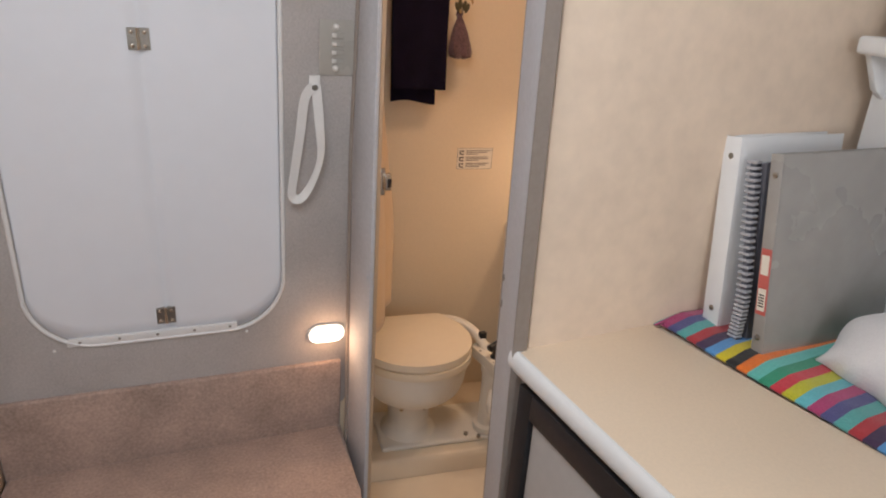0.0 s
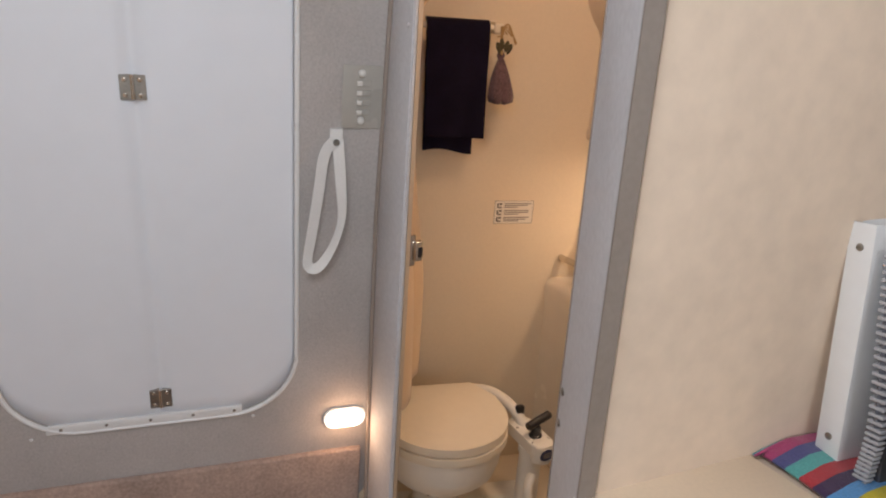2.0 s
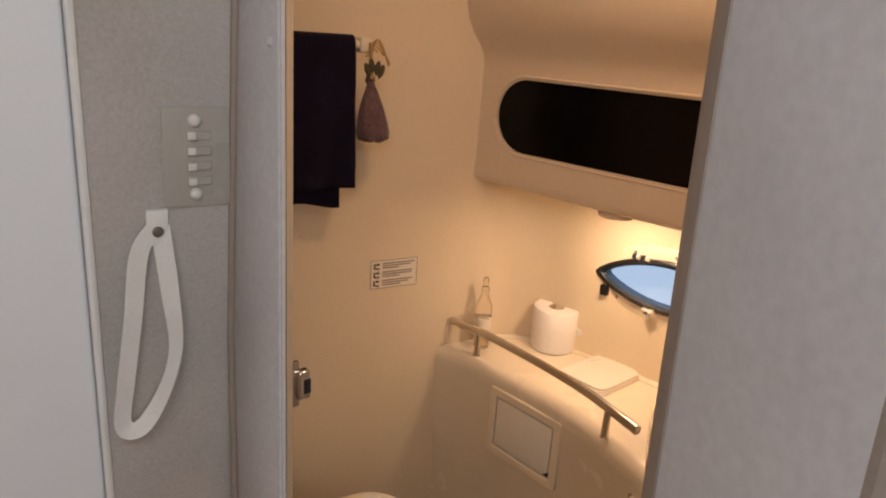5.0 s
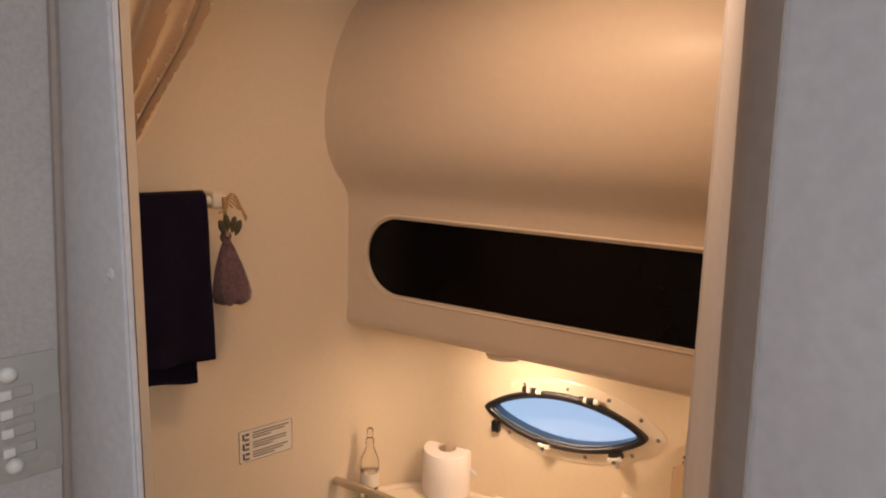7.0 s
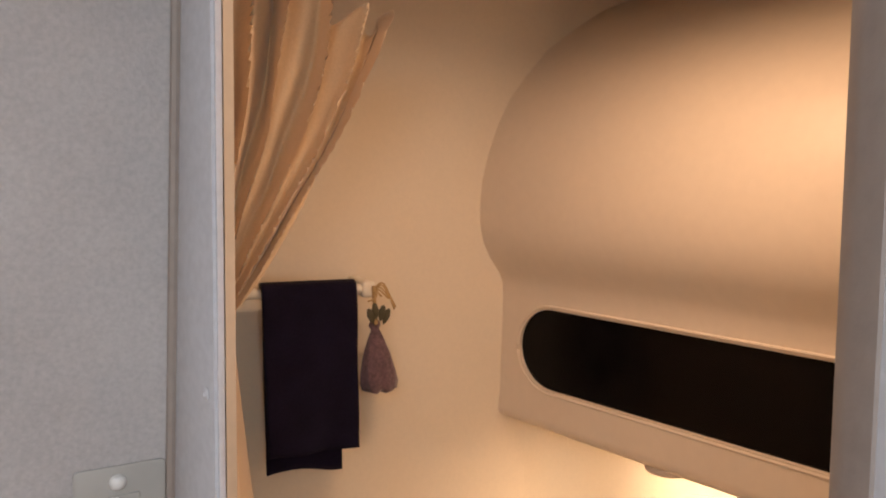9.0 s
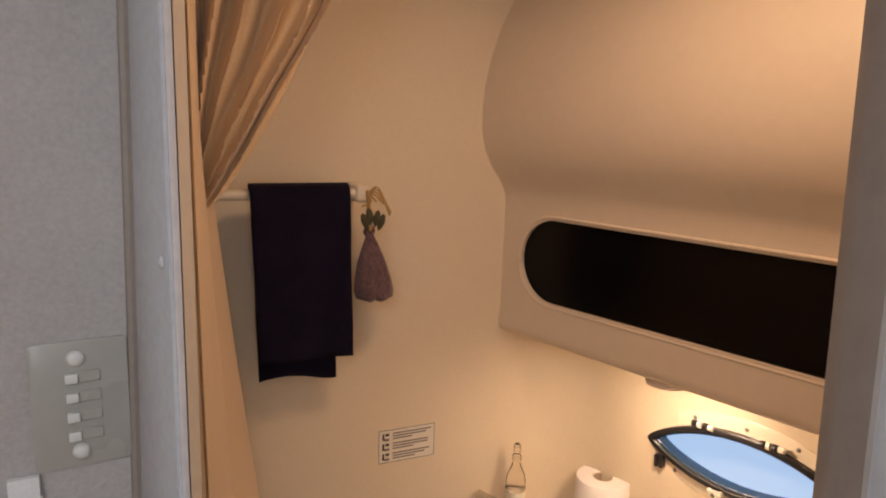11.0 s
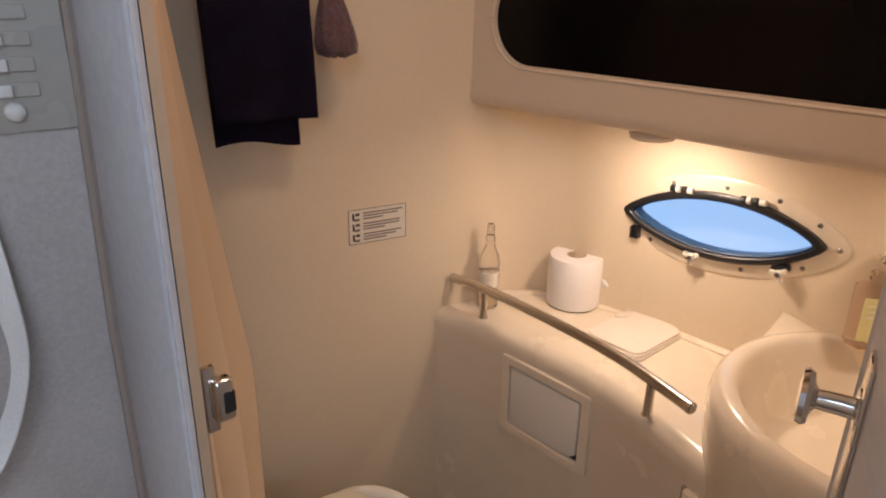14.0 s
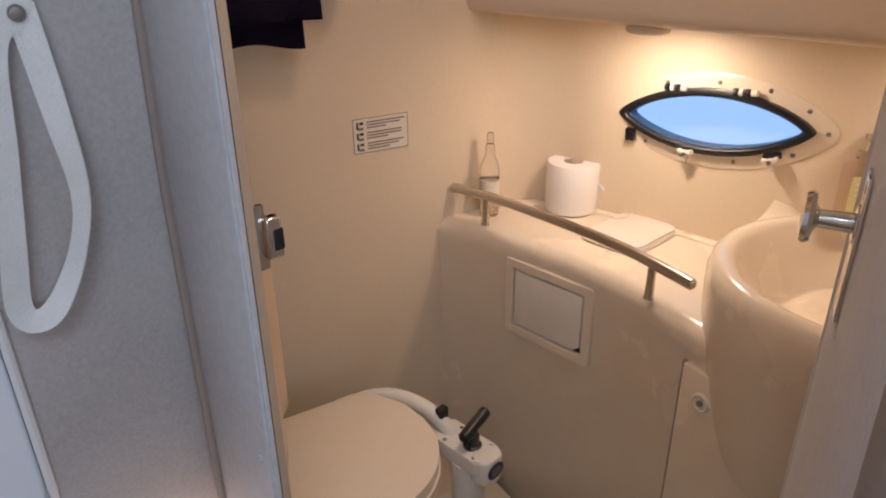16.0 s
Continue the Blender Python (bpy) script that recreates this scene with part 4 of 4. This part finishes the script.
for x in (0.375, 0.655):
    block("bracket", (x - 0.012, 2.276, 1.372), (x + 0.012, 2.362, 1.400), SEATPLASTIC, tb, 0.006, 3)


def towel_at(front):
    def at(u, v):
        top = 1.396
        w0, w1 = (0.474, 0.631) if front else (0.480, 0.612)
        drop = (0.284 if front else 0.326)
        x = w0 + (w1 - w0) * u + (0.012 * v if front else 0.008 * v) * (1 - 0.55 * u)
        fold = 0.004 * math.sin(u * 9 + 2 * v) * v + 0.003 * noise.noise((u * 4, v * 6, 2 if front else 7))
        s = min(v / 0.05, 1)
        y = 2.288 - math.sin(s * math.pi / 2) * (0.0155 if front else -0.013) + (fold if front else fold * 0.5)
        z = top + 0.004 - (1 - math.cos(s * math.pi / 2)) * 0.012 - max(v - 0.05, 0) * drop + (0.006 * math.sin(u * 5) if v > 0.9 and not front else 0)
        return (x, y, z)
    return at


towel = thing("towel", (0.55, 2.288, 1.396), "dark navy terry towel folded over the towel bar", "towel")
sheet("front_fold", towel_at(True), 28, 40, NAVY, towel, 0.008)
sheet("rear_fold", towel_at(False), 28, 40, NAVY, towel, 0.008)
sach = thing("potpourri_sachet", (0.672, 2.29, 1.36), "mauve gauze sachet tied with straw raffia to the towel bar", "sachet")


def sachet(parent):
    bm = bmesh.new()
    prof = [(0.004, 1.332), (0.010, 1.325), (0.006, 1.316), (0.014, 1.300), (0.023, 1.275), (0.030, 1.245), (0.033, 1.225), (0.030, 1.212), (0.016, 1.207), (0.0, 1.208)]
    rings = []
    for r, z in prof:
        rings.append([bm.verts.new((0.668 + (1.33 - z) * 0.10 + max(r, 0.0006) * math.cos(2 * math.pi * i / 28) * (1 + 0.10 * math.sin(5 * i)), 2.285 + 0.7 * max(r, 0.0006) * math.sin(2 * math.pi * i / 28) * (1 + 0.12 * math.cos(4 * i)), z + 0.004 * math.sin(i * 1.3))) for i in range(28)])
    for a, b in zip(rings, rings[1:]):
        for i in range(28):
            bm.faces.new((a[i], a[(i + 1) % 28], b[(i + 1) % 28], b[i]))
    finish(bm, "bag", POTPOURRI, parent, True, 70)


sachet(sach)
for k in range(7):
    a = -0.6 + 0.35 * k
    tube("raffia", smooth_line([(0.664, 2.276, 1.388), (0.668 + 0.010 * math.sin(a), 2.268, 1.372 + 0.004 * k), (0.672 + 0.030 * math.sin(a * 1.3), 2.272, 1.362 + 0.012 * math.cos(a * 2))], 4), 0.0016, RAFFIA, sach, 6)
tube("raffia", [(0.662, 2.275, 1.392), (0.664, 2.274, 1.36), (0.668, 2.276, 1.325)], 0.0035, RAFFIA, sach, 8)
for k, (x, z, t) in enumerate(((0.656, 1.342, -20), (0.684, 1.340, 20), (0.664, 1.35, -8), (0.676, 1.346, 12))):
    turned("leaf", [(0, -0.016), (0.005, -0.008), (0.0065, 0.002), (0.004, 0.011), (0, 0.014)], OLIVE, sach, 12, pose(x, 2.27, z, 0, t, 0), 1.0, 0.5)

# ---- curtain ----
curtain = thing("shower_curtain", (0.38, 2.0, 0.3), "tan shower curtain gathered and tucked aside in folds", "curtain")


def fan_at(u, v):
    """Deep pleats that spread from the gathered end near the bar up to a ragged hem."""
    hem = 1.955 - 0.190 * min(1.0, max(0.0, (u - 0.25) / 0.35)) + 0.014 * math.sin(u * 34) * u
    z = hem + (1.395 - hem) * v
    f = max(0.0, (z - 1.395) / 0.375)
    wide = 0.03 + 0.205 * f ** 0.8 if f < 1 else 0.235 + 0.05 * (f - 1)
    drift = noise.noise((u * 3.1, v * 1.6, 1))
    fold = u * 23 + 2.6 * drift + 1.1 * math.sin(v * 5 + u * 4)
    x = 0.360 + wide * (u + 0.030 * math.cos(fold)) + 0.012 * noise.noise((u * 6, v * 4, 9)) * f
    deep = 1 - abs(math.sin(fold * 0.72)) ** 0.6
    y = 1.955 + 0.10 * u - 0.062 * (deep ** 1.5) * (0.35 + 0.65 * min(f, 1)) - 0.010 * math.sin(fold * 2.3 + 5 * v) * f + 0.10 * v * (1 - u)
    return (x, y, z)


def fall_at(u, v):
    """The long fall beside the doorway."""
    z = 1.97 - 1.45 * v
    w = 0.028 + 0.085 * max(0, min(1, (v - 0.33) / 0.5)) + 0.02 * (1 - v)
    x = 0.360 + w * u + 0.012 * v * math.sin(u * 13 + 1.0 + 1.2 * math.sin(v * 4))
    y = 1.87 + 0.30 * u + 0.020 * math.sin(u * 13 + 1.6 * math.sin(v * 4)) + 0.03 * math.sin(v * 3) * u
    return (x, y, z)


sheet("upper_folds", fan_at, 190, 60, CURTAIN, curtain, 0.0015)
sheet("lower_folds", fall_at, 60, 50, CURTAIN, curtain, 0.0015)
tube("rail", [(0.37, 1.87, 1.965), (0.40, 2.15, 1.965), (0.62, 2.30, 1.965)], 0.007, WHITEPLASTIC, curtain, 10)

# ---- small things on the vanity ----
tp = thing("toilet_paper", (1.168, 2.256, 0.696), "white toilet paper roll standing on the counter", "toilet paper")
turned("roll", [(0.020, 0.699), (0.052, 0.698), (0.0545, 0.701), (0.0548, 0.750), (0.0545, 0.800), (0.0525, 0.803), (0.021, 0.803), (0.0195, 0.800), (0.0195, 0.700)], PAPER, tp, 40, pose(1.163, 2.254, 0))
turned("core", [(0.0195, 0.699), (0.0195, 0.8015), (0.0178, 0.8015), (0.0178, 0.699)], TANTRIM, tp, 24, pose(1.163, 2.254, 0))


def flap_at(u, v):
    return (1.163 + 0.0552 * math.cos(-0.95) + 0.024 * u + 0.004 * math.sin(v * 5), 2.254 + 0.0552 * math.sin(-0.95) - 0.018 * u + 0.006 * math.sin(v * 4 + u * 3), 0.702 + 0.062 * v * (1 - 0.45 * u) + 0.012 * u * (1 - v))


sheet("flap", flap_at, 8, 10, PAPER, tp, 0.0006)

bot = thing("spray_bottle", (0.998, 2.322, 0.696), "small clear spray bottle with a white label", "bottle")
BP = pose(0.998, 2.322, 0.6965)
turned("body", [(0, 0), (0.018, 0), (0.020, 0.003), (0.020, 0.098), (0.018, 0.110), (0.010, 0.128), (0.0085, 0.134), (0.0085, 0.142)], BOTTLE, bot, 24, BP)
turned("liquid", [(0, 0.002), (0.0175, 0.002), (0.0185, 0.005), (0.0185, 0.075), (0, 0.075)], clear("bottle_liquid", (0.93, 0.90, 0.85), 0.02, 1.33), bot, 24, BP)
turned("label", [(0.0204, 0.032), (0.0204, 0.078)], STICKER, bot, 24, BP)
turned("cap", [(0.0095, 0.138), (0.0095, 0.150), (0.007, 0.153), (0.007, 0.172), (0.005, 0.176), (0, 0.176)], clear("bottle_cap", (0.9, 0.87, 0.82), 0.2, 1.3), bot, 18, BP)
for k, w in enumerate((3, 2, 4, 2, 3)):
    a = -1.9 + 0.16 * k
    block("print", (-0.0005 * w, -0.0002, 0), (0.0005 * w, 0.0003, 0.012), INK, bot, 0, 1, BP @ pose(0.0206 * math.cos(a), 0.0206 * math.sin(a), 0.034, 0, 0, math.degrees(a) + 90))

cl = thing("washcloth", (1.165, 2.08, 0.696), "folded cream washcloth lying on the counter", "washcloth")
CM = pose(1.165, 2.082, 0.696, 0, 0, 12)
for k in range(3):
    o = [(x + 0.0015 * k, y - 0.001 * k) for x, y in rounded(0.165 - 0.008 * k, 0.128 - 0.005 * k, 0.022, 6)]
    prism("fold", o, 0.0048 * k + 0.0006, 0.0048 * k + 0.0049, CLOTH, cl, 0.0021, CM, 3)
tube("loop", [CM @ Vector(p) for p in smooth_line([(0.02, 0.055, 0.0155), (0.035, 0.040, 0.0165), (0.058, 0.040, 0.0165), (0.068, 0.058, 0.0155)], 5)], 0.0012, CLOTH, cl, 6)

soap = thing("soap_bottle", (1.28, 1.79, 0.81), "clear pink hand soap bottle with a yellow-green label", "soap bottle")
SP = pose(1.315, 1.752, 0.806, 0, 0, -38)
prism("body", rounded(0.062, 0.036, 0.012, 6), 0.0, 0.098, SOAP, soap, 0.006, SP, 3)
turned("neck", [(0.014, 0.096), (0.014, 0.106), (0.016, 0.107), (0.016, 0.118), (0.005, 0.120), (0.005, 0.138), (0, 0.138)], clear("clear_pump", (0.92, 0.88, 0.82), 0.1, 1.3), soap, 18, SP)
block("spout", (-0.009, -0.036, 0.136), (0.009, 0.010, 0.146), clear("clear_spout", (0.92, 0.88, 0.82), 0.12, 1.3), soap, 0.003, 2, SP)
block("label", (-0.025, -0.0192, 0.014), (0.025, -0.0182, 0.084), YELLOWLABEL, soap, 0.0003, 1, SP)
for k in range(3):
    block("print", (-0.018, -0.0198, 0.07 - 0.009 * k), (0.014 - 0.004 * k, -0.0193, 0.073 - 0.009 * k), STICKER, soap, 0, 1, SP)

# ---- instruction label ----
lab = thing("instruction_label", (0.773, 2.36, 0.90), "white instruction sticker with pictograms and small print", "label")
LB = facing((0.773, 2.3597, 0.896), (0, -1, 0))
prism("sheet", rounded(0.114, 0.066, 0.002, 3), 0.0, 0.0008, STICKER, lab, 0, LB)
for lo, hi in (((-0.057, 0.0322), (0.057, 0.033)), ((-0.057, -0.033), (0.057, -0.0322)), ((-0.057, -0.033), (-0.0562, 0.033)), ((0.0562, -0.033), (0.057, 0.033))):
    block("border", (*lo, 0.0008), (*hi, 0.0012), INK, lab, 0, 1, LB)
for k in range(3):
    y = 0.019 - 0.020 * k
    block("pictogram", (-0.050, y - 0.006, 0.0008), (-0.046, y + 0.007, 0.0012), INK, lab, 0, 1, LB @ pose(0, 0, 0))
    block("pictogram", (-0.044, y + 0.002, 0.0008), (-0.036, y + 0.007, 0.0012), INK, lab, 0, 1, LB)
    block("pictogram", (-0.046, y - 0.008, 0.0008), (-0.036, y - 0.003, 0.0012), GREYINK, lab, 0, 1, LB)
    for j in range(3):
        w = (0.079, 0.072, 0.046)[j] - 0.003 * ((k * 2 + j) % 3)
        block("print", (-0.029, y + 0.0045 - 0.0052 * j, 0.0008), (-0.029 + w, y + 0.0072 - 0.0052 * j, 0.0012), GREYINK, lab, 0, 1, LB)
